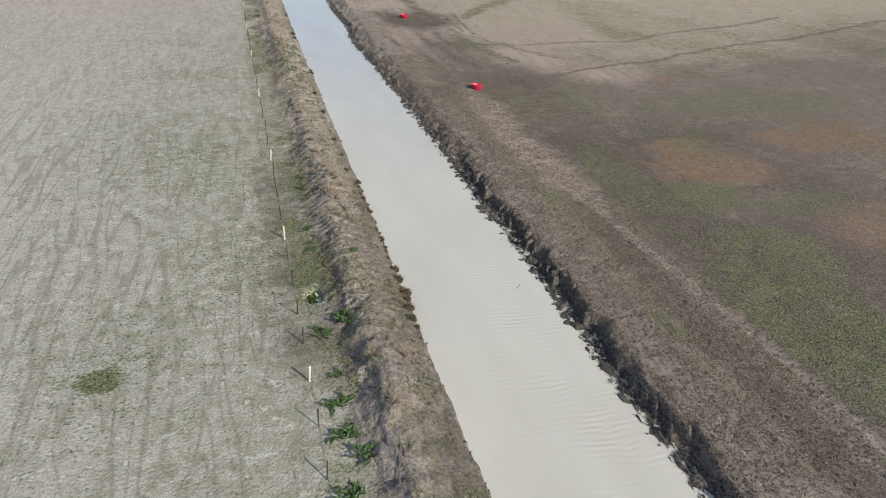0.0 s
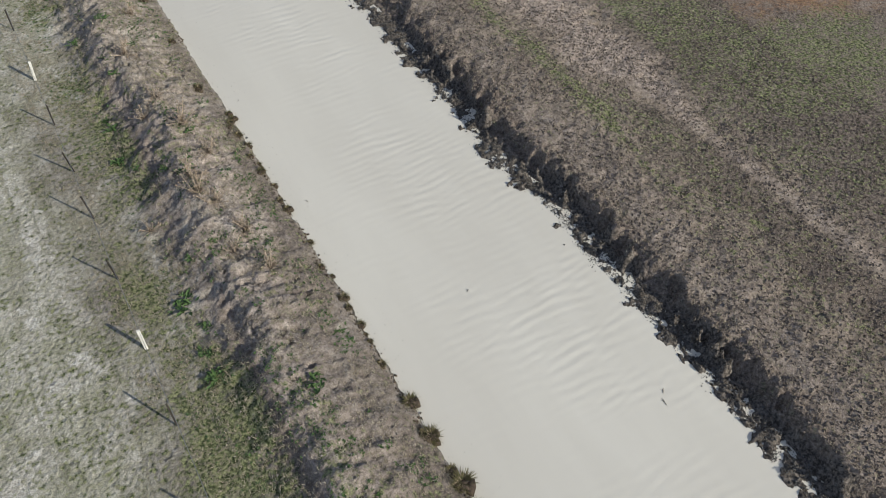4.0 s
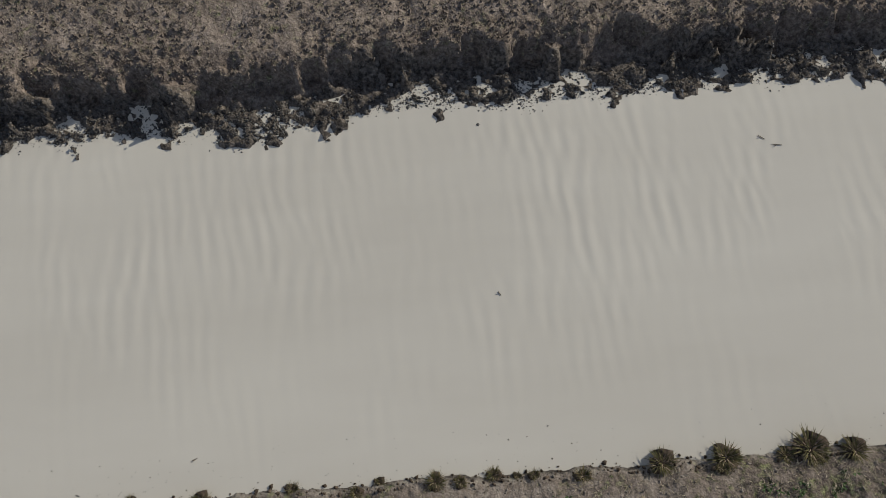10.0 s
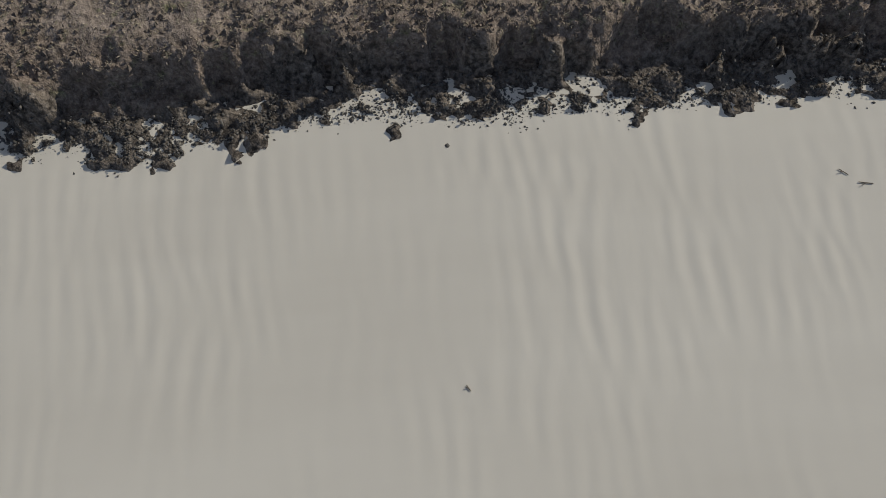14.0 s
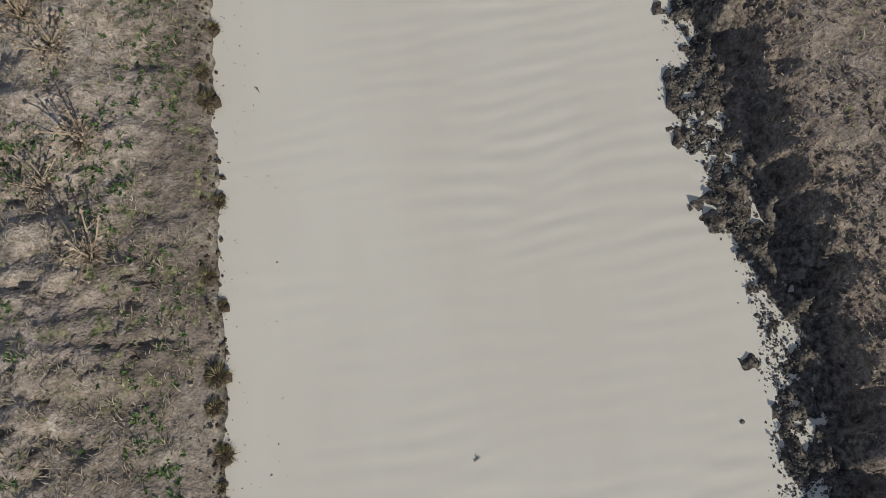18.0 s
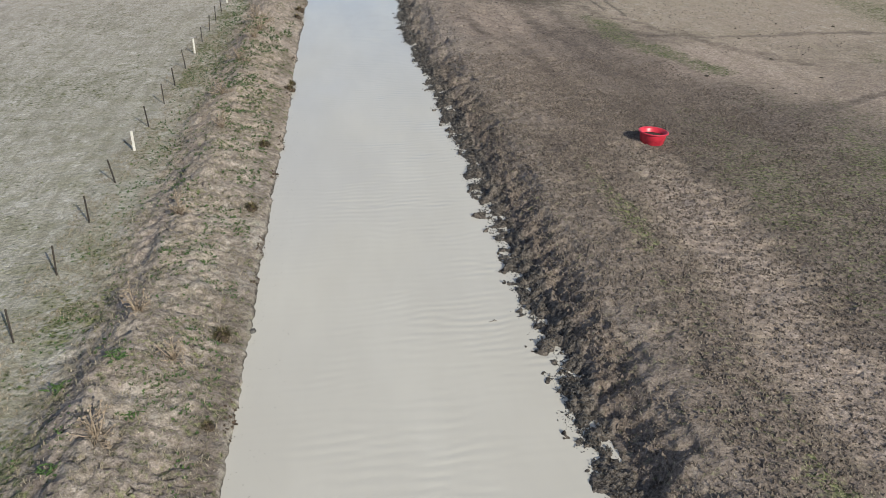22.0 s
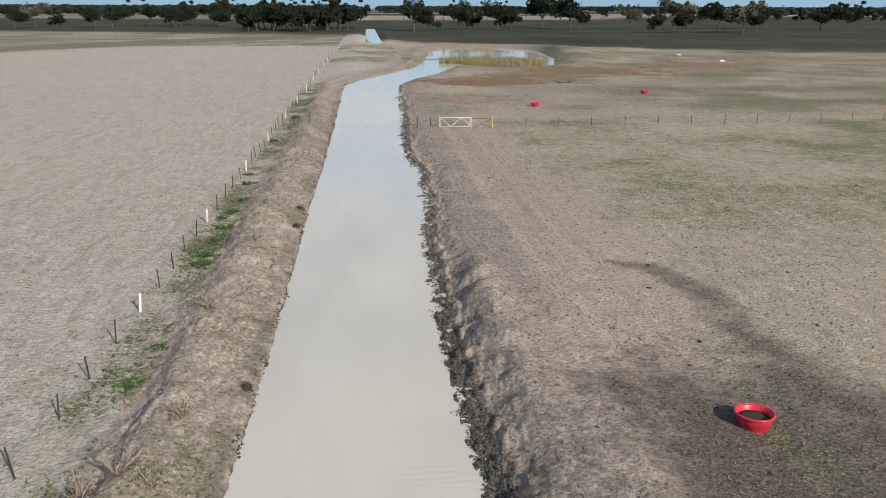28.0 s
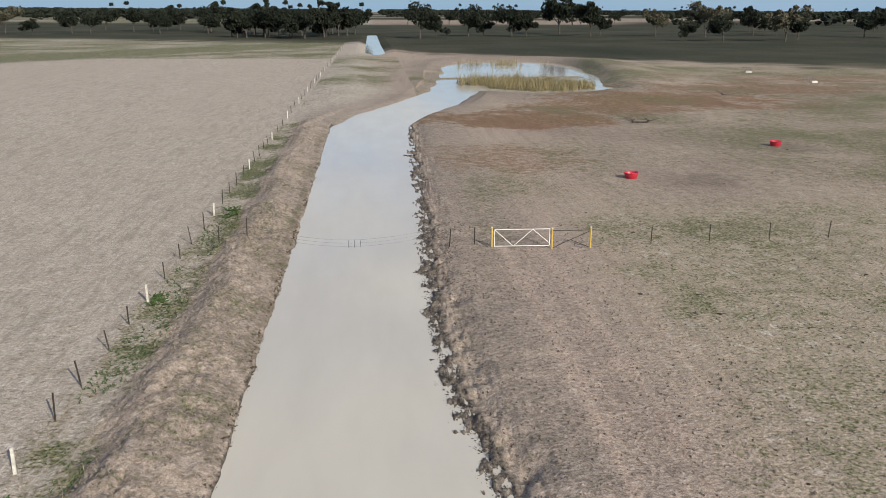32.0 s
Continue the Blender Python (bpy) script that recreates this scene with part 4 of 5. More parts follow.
def reed_bed():
    n = 2700
    x, y = between(15, 42, n), between(236, 266, n)
    inside = ((x - 28.0 + (y - 250) * 0.35) / 11.0) ** 2 + ((y - 250) / 12) ** 2 + 0.8 * fbm(x * 0.16, y * 0.16, 171, 3) < 0.95
    x, y = x[inside], y[inside]
    n2 = 500
    x2, y2 = between(20, 50, n2), between(286, 318, n2)
    k2 = fbm(x2 * 0.14, y2 * 0.14, 175, 3) > 0.35
    x, y = np.concatenate([x, x2[k2]]), np.concatenate([y, y2[k2]])
    stuff("reed_bed", blades("reed_bed", x, y, np.full(len(x), -0.1), between(1.1, 2.3, len(x)), M_REED, 7, 0.35, 0.022, 0.3), "tall straw-coloured reeds standing in the dam", "reeds")


mud_clods()
earth_clods()
churned_turf()
dung_pats()
dry_grass()
low_weeds()
floating_specks()
reed_bed()


# ---- weeds, dead thistles and sedge, each a plant of its own ----
@functools.lru_cache(maxsize=None)
def on_ground(x, y, sink=0.0):
    return float(ground_height(np.array([x]), np.array([y]))[0]) - sink


def twig_mesh(name, stems, height, seed, mat, spread=1.0, radius=0.014):
    """Dry branching stalks: thin three-sided stems with side twigs and burr heads."""
    rg = random.Random(seed)
    v, f = [], []

    def stick(a, b, r):
        a, b = Vector(a), Vector(b)
        side = (b - a).orthogonal().normalized()
        up = (b - a).normalized().cross(side)
        k = len(v)
        for p, q in ((a, r), (b, r * 0.55)):
            for j in range(3):
                c, s = math.cos(j * 2.094), math.sin(j * 2.094)
                v.append(tuple(p + (side * c + up * s) * q))
        for j in range(3):
            f.append((k + j, k + (j + 1) % 3, k + 3 + (j + 1) % 3, k + 3 + j))

    def burr(p, r):
        k = len(v)
        for d in ((1, 0, 0), (0, 1, 0), (-1, 0, 0), (0, -1, 0), (0, 0, 1), (0, 0, -1)):
            v.append((p[0] + d[0] * r * rg.uniform(0.6, 1.3), p[1] + d[1] * r * rg.uniform(0.6, 1.3), p[2] + d[2] * r))
        for a, b in ((0, 1), (1, 2), (2, 3), (3, 0)):
            f.extend([(k + a, k + b, k + 4), (k + b, k + a, k + 5)])
    for _ in range(stems):
        a, t = rg.uniform(0, 6.283), rg.uniform(0.1, 1.25) * spread
        L = height * rg.uniform(0.55, 1.1)
        base = (rg.uniform(-0.06, 0.06), rg.uniform(-0.06, 0.06), -0.02)
        tip = (base[0] + math.cos(a) * math.sin(t) * L, base[1] + math.sin(a) * math.sin(t) * L, max(0.05, math.cos(t) * L))
        stick(base, tip, radius)
        burr(tip, radius * 2.4)
        for _ in range(rg.randint(2, 4)):
            u, a2 = rg.uniform(0.35, 0.9), a + rg.uniform(-1.2, 1.2)
            p = tuple(base[i] + (tip[i] - base[i]) * u for i in range(3))
            m = L * rg.uniform(0.2, 0.42)
            q = (p[0] + math.cos(a2) * m * 0.8, p[1] + math.sin(a2) * m * 0.8, p[2] + m * rg.uniform(0.1, 0.7))
            stick(p, q, radius * 0.6)
            burr(q, radius * 1.9)
    return mesh_from(name, v, f, mat)


def tuft_mesh(name, n, height, seed, mat, lean=0.8):
    g = np.random.default_rng(seed)
    a, t = g.random(n) * 6.283, lean * g.random(n)
    L = height * (0.55 + 0.6 * g.random(n))
    v, f = [], []
    for k in range(n):
        ca, sa, st, ct, w = math.cos(a[k]), math.sin(a[k]), math.sin(t[k]), math.cos(t[k]), 0.008
        bx, by = ca * 0.05 * g.random(), sa * 0.05 * g.random()
        p = (bx + ca * st * L[k] * 0.55, by + sa * st * L[k] * 0.55, ct * L[k] * 0.55)
        q = (p[0] + ca * math.sin(t[k] + 0.6) * L[k] * 0.45, p[1] + sa * math.sin(t[k] + 0.6) * L[k] * 0.45, p[2] + math.cos(t[k] + 0.6) * L[k] * 0.45)
        b = len(v)
        v += [(bx - sa * w, by + ca * w, -0.02), (bx + sa * w, by - ca * w, -0.02), (p[0] + sa * w, p[1] - ca * w, p[2]), (p[0] - sa * w, p[1] + ca * w, p[2]), q]
        f += [(b, b + 1, b + 2, b + 3), (b + 3, b + 2, b + 4)]
    return mesh_from(name, v, f, mat)


def leaf_shape(name, seed, length, width, mat):
    rg = random.Random(seed)
    v, f = [], []
    lift = rg.uniform(0.3, 0.7)
    for i in range(7):
        t = i / 6
        x, h = length * t * math.cos(lift * (1 - 0.6 * t)), 0.02 + length * math.sin(lift) * t * (1 - 0.6 * t)
        w = width * math.sin(math.pi * min(0.98, 0.12 + t * 0.88)) * (0.62 if i % 2 else 1.2)
        v += [(x, w, h + 0.012), (x, 0, h - 0.012), (x, -w, h + 0.012)]
    for i in range(6):
        b = i * 3
        f += [(b, b + 1, b + 4, b + 3), (b + 1, b + 2, b + 5, b + 4)]
    return mesh_from(name, v, f, mat)


def stalk_shape(name, seed, height, mat):
    return twig_mesh(name, 1, height, seed, mat, 0.3, 0.014)


def weed(label, x, y, size, rg):
    root = tagged(new("green_weed"), label, "weed", "green weeds beside the fence")
    root.matrix_basis = pose(x, y, on_ground(x, y, 0.01), 0, 0, rg.uniform(0, 360)) @ Matrix.Diagonal((size, size, size, 1))
    n = 26
    for k in range(n):
        s = rg.uniform(0.75, 1.2) * (1.0 if k < 13 else 0.6)
        a, q = rg.uniform(0, 6.283), 0.24 * rg.random() ** 0.6
        part("leaf", LEAVES[k % 3], root, "", pose(math.cos(a) * q, math.sin(a) * q * 1.3, 0.0 if k < 13 else 0.03, 0, rg.uniform(-12, 8) - (0 if k < 13 else 28), k * 137.5 + rg.uniform(-14, 14)) @ Matrix.Diagonal((s, s, s, 1)))


def thistle(x, y, size, rg, litter):
    root = tagged(new("dead_thistle"), "dry brown branching dead thistle on the spoil bank", "dead plant", "dead thistles on the bank")
    root.matrix_basis = pose(x, y, on_ground(x, y, 0.01), 0, 0, rg.uniform(0, 360)) @ Matrix.Diagonal((size, size, size, 1))
    for k in range(13):
        s = rg.uniform(0.6, 1.15)
        part("stalk", STALKS[k % 4], root, "", pose(rg.uniform(-0.05, 0.05), rg.uniform(-0.05, 0.05), 0, 0, rg.uniform(10, 72), k * 137.5) @ Matrix.Diagonal((s, s, s, 1)))
    part("leaf_litter", litter, root, "matted dead foliage")


def plant(kind, label, category, group, parts, x, y, size, turn):
    root = tagged(new(kind), label, category, group)
    for name, me, lab in parts:
        part(name, me, root, lab)
    root.matrix_basis = pose(x, y, on_ground(x, y, 0.01), 0, 0, turn) @ Matrix.Diagonal((size, size, size, 1))
    return root


rp = random.Random(5)
LEAVES = [leaf_shape("leaf", 3 + k, 0.27, 0.050, M_LEAF) for k in range(3)]
STALKS = [stalk_shape("stalk", 31 + k, 0.58, M_DEAD) for k in range(4)]
GREEN_NEAR = [(-8.1, 10.9, 1.0), (-7.8, 10.1, 0.6), (-8.2, 3.6, 1.3), (-7.9, 2.5, 0.8), (-8.3, 0.6, 1.15), (-8.3, 1.6, 0.7), (-7.5, 5.0, 0.7), (-6.5, 8.6, 0.7), (-7.9, 12.7, 0.8), (-6.0, -1.3, 0.95),
              (-8.8, -5.2, 1.6), (-8.6, -4.7, 1.5), (-7.4, -8.4, 1.5), (-7.5, -7.8, 1.2), (-8.7, -9.0, 1.1), (-8.9, -8.4, 0.9), (-8.7, -15.0, 1.5), (-8.7, -17.2, 1.6), (-8.0, -18.8, 1.4), (-8.4, -12.7, 1.0), (-9.0, -20.6, 1.4)]
GREEN_FAR = [(-7.8, 18.4, 1.0), (-6.5, 18.6, 0.9), (-5.8, 16.9, 0.8), (-7.0, 15.2, 0.9), (-8.0, 13.4, 0.9), (-6.9, 9.2, 1.0), (-5.6, 10.5, 0.8), (-8.4, 98.2, 2.3), (-8.5, 95.4, 2.0), (-8.4, 91.1, 2.3), (-8.4, 105.2, 2.2),
             (-7.9, 79.8, 1.6), (-8.2, 76.9, 1.7), (-8.6, 149.6, 2.4), (-9.4, 132.0, 1.9), (-9.3, 114.7, 1.7), (-8.9, 111.1, 2.0), (-8.7, 102.3, 1.9), (-9.1, 100.7, 1.6), (-8.6, 92.5, 2.0), (-8.5, 148.2, 2.2), (-9.2, 131.2, 1.8)]
for x, y, s in [(x, y, s * (1.3 if y < -4 else 1.0)) for x, y, s in GREEN_NEAR] + [(x, y, s * 0.8) for x, y, s in GREEN_FAR]:
    weed("broad green thistle rosette growing in bare earth" if s < 1.3 else "large clump of green leafy weed beside the fence", x, y, s, rp)
LITTER = tuft_mesh("leaf_litter", 60, 0.26, 41, M_DEAD, 1.4)
DRY = [(-6.5, 82.4, 1.7), (-5.7, 73.5, 1.8), (-6.7, 70.2, 2.0), (-5.7, 69.7, 1.5), (-7.6, 69.7, 1.5), (-6.0, 92.7, 1.6), (-7.1, 94.5, 1.5), (-6.1, 12.8, 1.0), (-6.8, 12.1, 0.9), (-5.7, 10.9, 1.1), (-5.4, 9.2, 0.9), (-6.3, 8.2, 1.2),
       (-6.4, 7.2, 1.2), (-6.3, 16.0, 1.2), (-5.3, 18.9, 0.9), (-6.5, 20.9, 1.1), (-6.0, 6.7, 1.0), (-5.6, 5.2, 1.1), (-5.5, 3.4, 1.15), (-6.2, 4.5, 0.8), (-8.2, 7.1, 0.8), (-5.3, -12.8, 1.2), (-6.9, -12.5, 1.0), (-6.4, -16.4, 1.1),
       (-7.0, 67.9, 1.6), (-6.8, 58.0, 1.6), (-6.2, 54.2, 1.4), (-6.3, 51.4, 1.3), (-6.9, 41.3, 1.2), (-6.7, 47.0, 1.2), (-6.3, 36.0, 1.1), (-6.6, 27.5, 1.1)]
for x, y, s in DRY:
    thistle(x, y, s * (1.15 if y < 60 else 0.72), rp, LITTER)
MOUND = lumps("root_mound", np.array([0.0, 0.09, -0.08]), np.array([0.0, 0.10, -0.12]), np.array([0.03, 0.02, 0.02]), np.array([0.17, 0.13, 0.14]), M_ROOT, 0.85, 0.35, True)
SEDGE_KIND = [("root_mound", MOUND, "dark matted root mound"), ("sedge_clump", tuft_mesh("sedge_clump", 170, 0.30, 51, M_SEDGE, 1.15), ""), ("dead_growth", tuft_mesh("dead_growth", 60, 0.26, 52, M_DEAD, 1.3), "pale dead blades")]
for x, y, s in [(-4.4, 13.3, 1.0), (-4.4, 20.5, 1.2), (-4.3, 16.9, 0.7), (-4.1, 10.8, 0.6), (-3.85, -2.7, 1.2), (-3.85, -3.9, 1.3), (-3.8, -5.5, 1.6), (-3.9, -6.3, 1.2), (-4.0, -7.4, 1.5), (-4.1, -8.6, 1.3), (-4.2, 76.4, 1.1), (-4.3, 63.8, 1.6), (-4.3, 61.2, 1.3), (-3.9, 45.1, 1.1), (-3.95, 44.0, 1.3), (-4.4, 102.5, 1.2), (-4.3, 98.0, 1.2), (-4.5, 35.0, 1.2), (-4.4, 28.5, 1.2), (-3.8, 2.6, 0.5), (-3.85, 9.6, 0.7), (-3.8, 7.3, 0.6)]:
    plant("sedge_tuft", "brown-green sedge tuft leaning over the water's edge", "sedge", "sedge tufts along the canal", SEDGE_KIND, x, y, s, rp.uniform(0, 360))


for _ in range(26):
    y = rp.uniform(-14, 13)
    plant("sedge_tuft", "small brown dead sedge tuft overhanging the water's edge", "sedge", "sedge tufts along the canal", SEDGE_KIND, float(left_edge(np.array([y]))[0]) - rp.uniform(0.0, 0.3), y, rp.uniform(0.4, 0.9), rp.uniform(0, 360))


# ---- fences ----
def tube(bm, a, b, r, sides=6):
    a, b = Vector(a), Vector(b)
    d = b - a
    m = Matrix.Translation((a + b) / 2) @ d.to_track_quat("Z", "Y").to_matrix().to_4x4()
    bmesh.ops.create_cone(bm, cap_ends=True, segments=sides, radius1=r, radius2=r, depth=d.length, matrix=m)


def tube_mesh(name, a, b, r, mat, sides=6):
    bm = bmesh.new()
    tube(bm, a, b, r, sides)
    return finish(bm, name, mat)


def picket_mesh(name, h):
    """A star picket: three flanges with a pointed foot and holes left out at this size."""
    bm = bmesh.new()
    for k in range(3):
        m = Matrix.Rotation(radians(120 * k), 4, "Z") @ Matrix.Translation((0.016, 0, h / 2 - 0.1)) @ Matrix.Diagonal((0.034, 0.008, h + 0.2, 1))
        bmesh.ops.create_cube(bm, size=1, matrix=m)
    return finish(bm, name, M_STEEL)


def squared_post(name, w, h, mat):
    bm = bmesh.new()
    bmesh.ops.create_cube(bm, size=1, matrix=Matrix.Translation((0, 0, h / 2 - 0.15)) @ Matrix.Diagonal((w, w * 0.8, h + 0.3, 1)))
    bmesh.ops.bevel(bm, geom=bm.edges[:], offset=0.012, segments=2, affect="EDGES")
    for q in bm.verts:
        q.co.x += 0.02 * (q.co.z / h) + random.uniform(-0.003, 0.003)
    return finish(bm, name, mat)


def wire_mesh(name, pts, r, mat):
    """A thin wire of square section through points."""
    v, f = [], []
    for x, y, z in pts:
        v += [(x - r, y - r, z), (x + r, y - r, z + r), (x + r, y + r, z), (x - r, y + r, z - r)]
    for i in range(len(pts) - 1):
        b = i * 4
        f += [(b + j, b + (j + 1) % 4, b + 4 + (j + 1) % 4, b + 4 + j) for j in range(4)]
    return mesh_from(name, v, f, mat)


PICKET = [picket_mesh("picket", h) for h in (0.98, 1.06, 0.90)]
WHITE_POST = squared_post("white_post", 0.10, 0.86, M_POST)


def fence_line_x(y):
    return float(np.interp(y, [-60, 20, 60, 240, 420], [-9.72, -9.72, -9.86, -9.5, -8.9]))


def long_fence():
    root = tagged(new("paddock_fence"), "wire paddock fence on white posts and dark steel pickets", "fence")
    ys = [-62, -46, -29.4, -12.9, 2.7, 17.2, 35.4, 51.9, 67.8, 84.5, 99.9, 116.5, 131.6, 148.6]
    while ys[-1] < 408:
        ys.append(ys[-1] + 16.6)
    wire_pts = []
    for i, y in enumerate(ys):
        x = fence_line_x(y)
        z = on_ground(x, y)
        part("white_post", WHITE_POST, root, "white painted post", pose(x, y, z, rp.uniform(-3, 3), rp.uniform(-3, 3), rp.uniform(-8, 8)))
        if i + 1 < len(ys):
            gap = ys[i + 1] - y
            n = 4 if y < 170 else 2
            for k in range(1, n + 1):
                yy = y + gap * k / (n + 1) + rp.uniform(-0.25, 0.25)
                xx = fence_line_x(yy) + rp.uniform(-0.05, 0.05)
                part("picket", rp.choice(PICKET), root, "", pose(xx, yy, on_ground(xx, yy), rp.uniform(-6, 6), rp.uniform(-9, 5), rp.uniform(0, 120)))
        for k in range(8):
            yy = y + 16.6 * k / 8
            wire_pts.append((fence_line_x(yy), yy, 0.12))
    for h in (0.22, 0.45, 0.68, 0.86):
        part("wire", wire_mesh("wire", [(x, y, z + h) for x, y, z in wire_pts], 0.0032, M_WIRE), root)


def gate_fence():
    root = tagged(new("cross_fence"), "wire cross fence on dark steel pickets beside the gate", "fence")
    xs = [-7.95, -6.35, 5.2, 6.65, 17.1, 20.7, 24.5, 28.3]
    while xs[-1] < 150:
        xs.append(xs[-1] + 3.9)
    for x in xs:
        y = 139.6 + max(0, x - 15) * 0.055 + (0.9 if x < 0 else 0)
        part("picket", PICKET[1], root, "", pose(x, y, on_ground(x, y), rp.uniform(-4, 4), rp.uniform(-5, 5), rp.uniform(0, 120)))
    for h in (0.25, 0.5, 0.72, 0.92):
        pts = [(x, 139.5 + max(0, x - 15) * 0.055, on_ground(x, 139.5) + h) for x in np.linspace(13.6, 150, 46)]
        part("wire", wire_mesh("wire", pts, 0.0032, M_WIRE), root)
        pts = [(x, 139.5, on_ground(x, 139.5) + h) for x in (5.2, 6.65, 7.5)]
        part("wire", wire_mesh("wire", pts, 0.0032, M_WIRE), root)
        pts = [(x, 140.5, max(0.05, on_ground(x, 140.5)) + h) for x in (-9.6, -8.07, -6.42)]
        part("wire", wire_mesh("wire", pts, 0.0032, M_WIRE), root)
    for h in (0.10, 0.32, 0.54):
        pts = [(x, 140.7 - 0.4 * (x + 6.4) / 11.7, 0.9 + h * 0.9 - 0.85 * math.sin(math.pi * (x + 6.4) / 11.7)) for x in np.linspace(-6.4, 5.3, 15)]
        part("flood_wire", wire_mesh("flood_wire", pts, 0.004, M_STEEL), root, "slack wires hung over the water")
    for x in (-0.6, -0.25, 0.1):
        part("dropper", tube_mesh("dropper", (x, 140.5, 0.08), (x, 140.5, 0.50), 0.010, M_STEEL), root)


def farm_gate():
    root = tagged(new("farm_gate"), "closed white steel farm gate with diagonal braces between yellow posts", "gate")
    x0, x1, y = 7.72, 10.9, 139.1
    z0 = on_ground(9.5, y) + 0.14
    h = 0.98
    for name, a, b in (("top_rail", (x0, y, z0 + h), (x1, y, z0 + h)), ("bottom_rail", (x0, y, z0), (x1, y, z0)), ("stile", (x0, y, z0), (x0, y, z0 + h)), ("stile", (x1, y, z0), (x1, y, z0 + h))):
        part(name, tube_mesh(name, a, b, 0.024, M_WHITE, 8), root)
    w = x1 - x0
    for a, b in (((x0, z0 + h), (x0 + w * 0.34, z0)), ((x0 + w * 0.34, z0), (x0 + w * 0.69, z0 + h)), ((x0 + w * 0.69, z0 + h), (x1, z0 + 0.15))):
        part("brace", tube_mesh("brace", (a[0], y - 0.03, a[1]), (b[0], y - 0.03, b[1]), 0.020, M_WHITE, 8), root)
    for k in range(1, 8):
        part("mesh_wire", tube_mesh("mesh_wire", (x0, y, z0 + h * k / 8), (x1, y, z0 + h * k / 8), 0.006, M_WIRE, 4), root)
    for k in range(1, 11):
        part("mesh_wire", tube_mesh("mesh_wire", (x0 + w * k / 11, y + 0.01, z0), (x0 + w * k / 11, y + 0.01, z0 + h), 0.004, M_WIRE, 4), root)
    for dz in (0.2, 0.8):
        part("hinge", tube_mesh("hinge", (x1, y, z0 + dz), (x1 + 0.16, y, z0 + dz), 0.02, M_STEEL), root)
    part("latch", tube_mesh("latch", (x0 - 0.14, y, z0 + 0.6), (x0 + 0.04, y, z0 + 0.6), 0.014, M_STEEL), root)
    post_root = tagged(new("gate_strainer"), "yellow painted steel strainer posts with dark diagonal stays", "gate post")
    for x, hh in ((7.57, 1.12), (11.05, 1.22), (13.3, 1.22)):
        g = on_ground(x, y)
        pst = part("yellow_post", tube_mesh("yellow_post", (x, y, g - 0.3), (x, y, g + hh), 0.052, M_YELLOW, 12), post_root)
        part("cap", tube_mesh("cap", (x, y, g + hh - 0.01), (x, y, g + hh + 0.03), 0.058, M_WHITE, 12), pst, "white post cap")
    g = on_ground(12.4, y)
    part("top_stay", tube_mesh("top_stay", (11.1, y, g + 1.1), (13.25, y, g + 1.1), 0.022, M_STEEL), post_root)
    part("stay", tube_mesh("stay", (11.1, y, g + 0.08), (13.25, y, g + 1.05), 0.020, M_STEEL), post_root)
    part("stay", tube_mesh("stay", (13.25, y, g + 0.08), (12.1, y, g + 0.55), 0.020, M_STEEL), post_root)
    part("stay", tube_mesh("stay", (7.5, y, g + 0.12), (6.65, y, g + 0.62), 0.020, M_STEEL), post_root)


long_fence()
gate_fence()
farm_gate()


# ---- feed tubs and other things in the pasture ----
def lathe(name, profile, mat, sides=40):
    v, f = [], []
    for r, z in profile:
        for k in range(sides):
            a = 2 * math.pi * k / sides
            v.append((r * math.cos(a), r * math.sin(a), z))
    for i in range(len(profile) - 1):
        for k in range(sides):
            a, b = i * sides + k, i * sides + (k + 1) % sides
            f.append((a, b, b + sides, a + sides))
    return mesh_from(name, v, f, mat, True)


TUB_BODY = lathe("tub", [(0.02, 0.03), (0.50, 0.03), (0.53, 0.0), (0.55, 0.02), (0.58, 0.20), (0.60, 0.21), (0.62, 0.42), (0.66, 0.52), (0.64, 0.53), (0.60, 0.50), (0.57, 0.22), (0.53, 0.08), (0.02, 0.07)], M_RED)
TUB_RIM = lathe("rim", [(0.64, 0.515), (0.655, 0.50), (0.70, 0.50), (0.72, 0.525), (0.70, 0.555), (0.655, 0.56), (0.635, 0.54), (0.64, 0.515)], M_RED)
TUB_FEED = lathe("feed", [(0.005, 0.36), (0.2, 0.37), (0.4, 0.35), (0.585, 0.33), (0.585, 0.26), (0.005, 0.26)], M_FEED)
for x, y, tilt, lab in ((11.55, 33.9, 4, "red plastic feed tub on trampled ground"), (12.0, 72.6, 0, "round red plastic feed tub half full of dark feed"), (22.0, 159.6, 2, "red plastic feed tub alone on bare pasture"), (41.9, 175.3, 0, "red plastic feed tub on dark trampled ground")):
    root = tagged(new("feed_tub"), lab, "feed tub", "red feed tubs in the pasture")
    part("tub", TUB_BODY, root)
    part("rim", TUB_RIM, root, "rolled red rim")
    part("feed", TUB_FEED, root, "dark crumbled feed")
    root.matrix_basis = pose(x, y, on_ground(x, y) - 0.01, tilt, 0, rp.uniform(0, 360)) @ Matrix.Diagonal((0.88, 0.88, 0.92, 1))


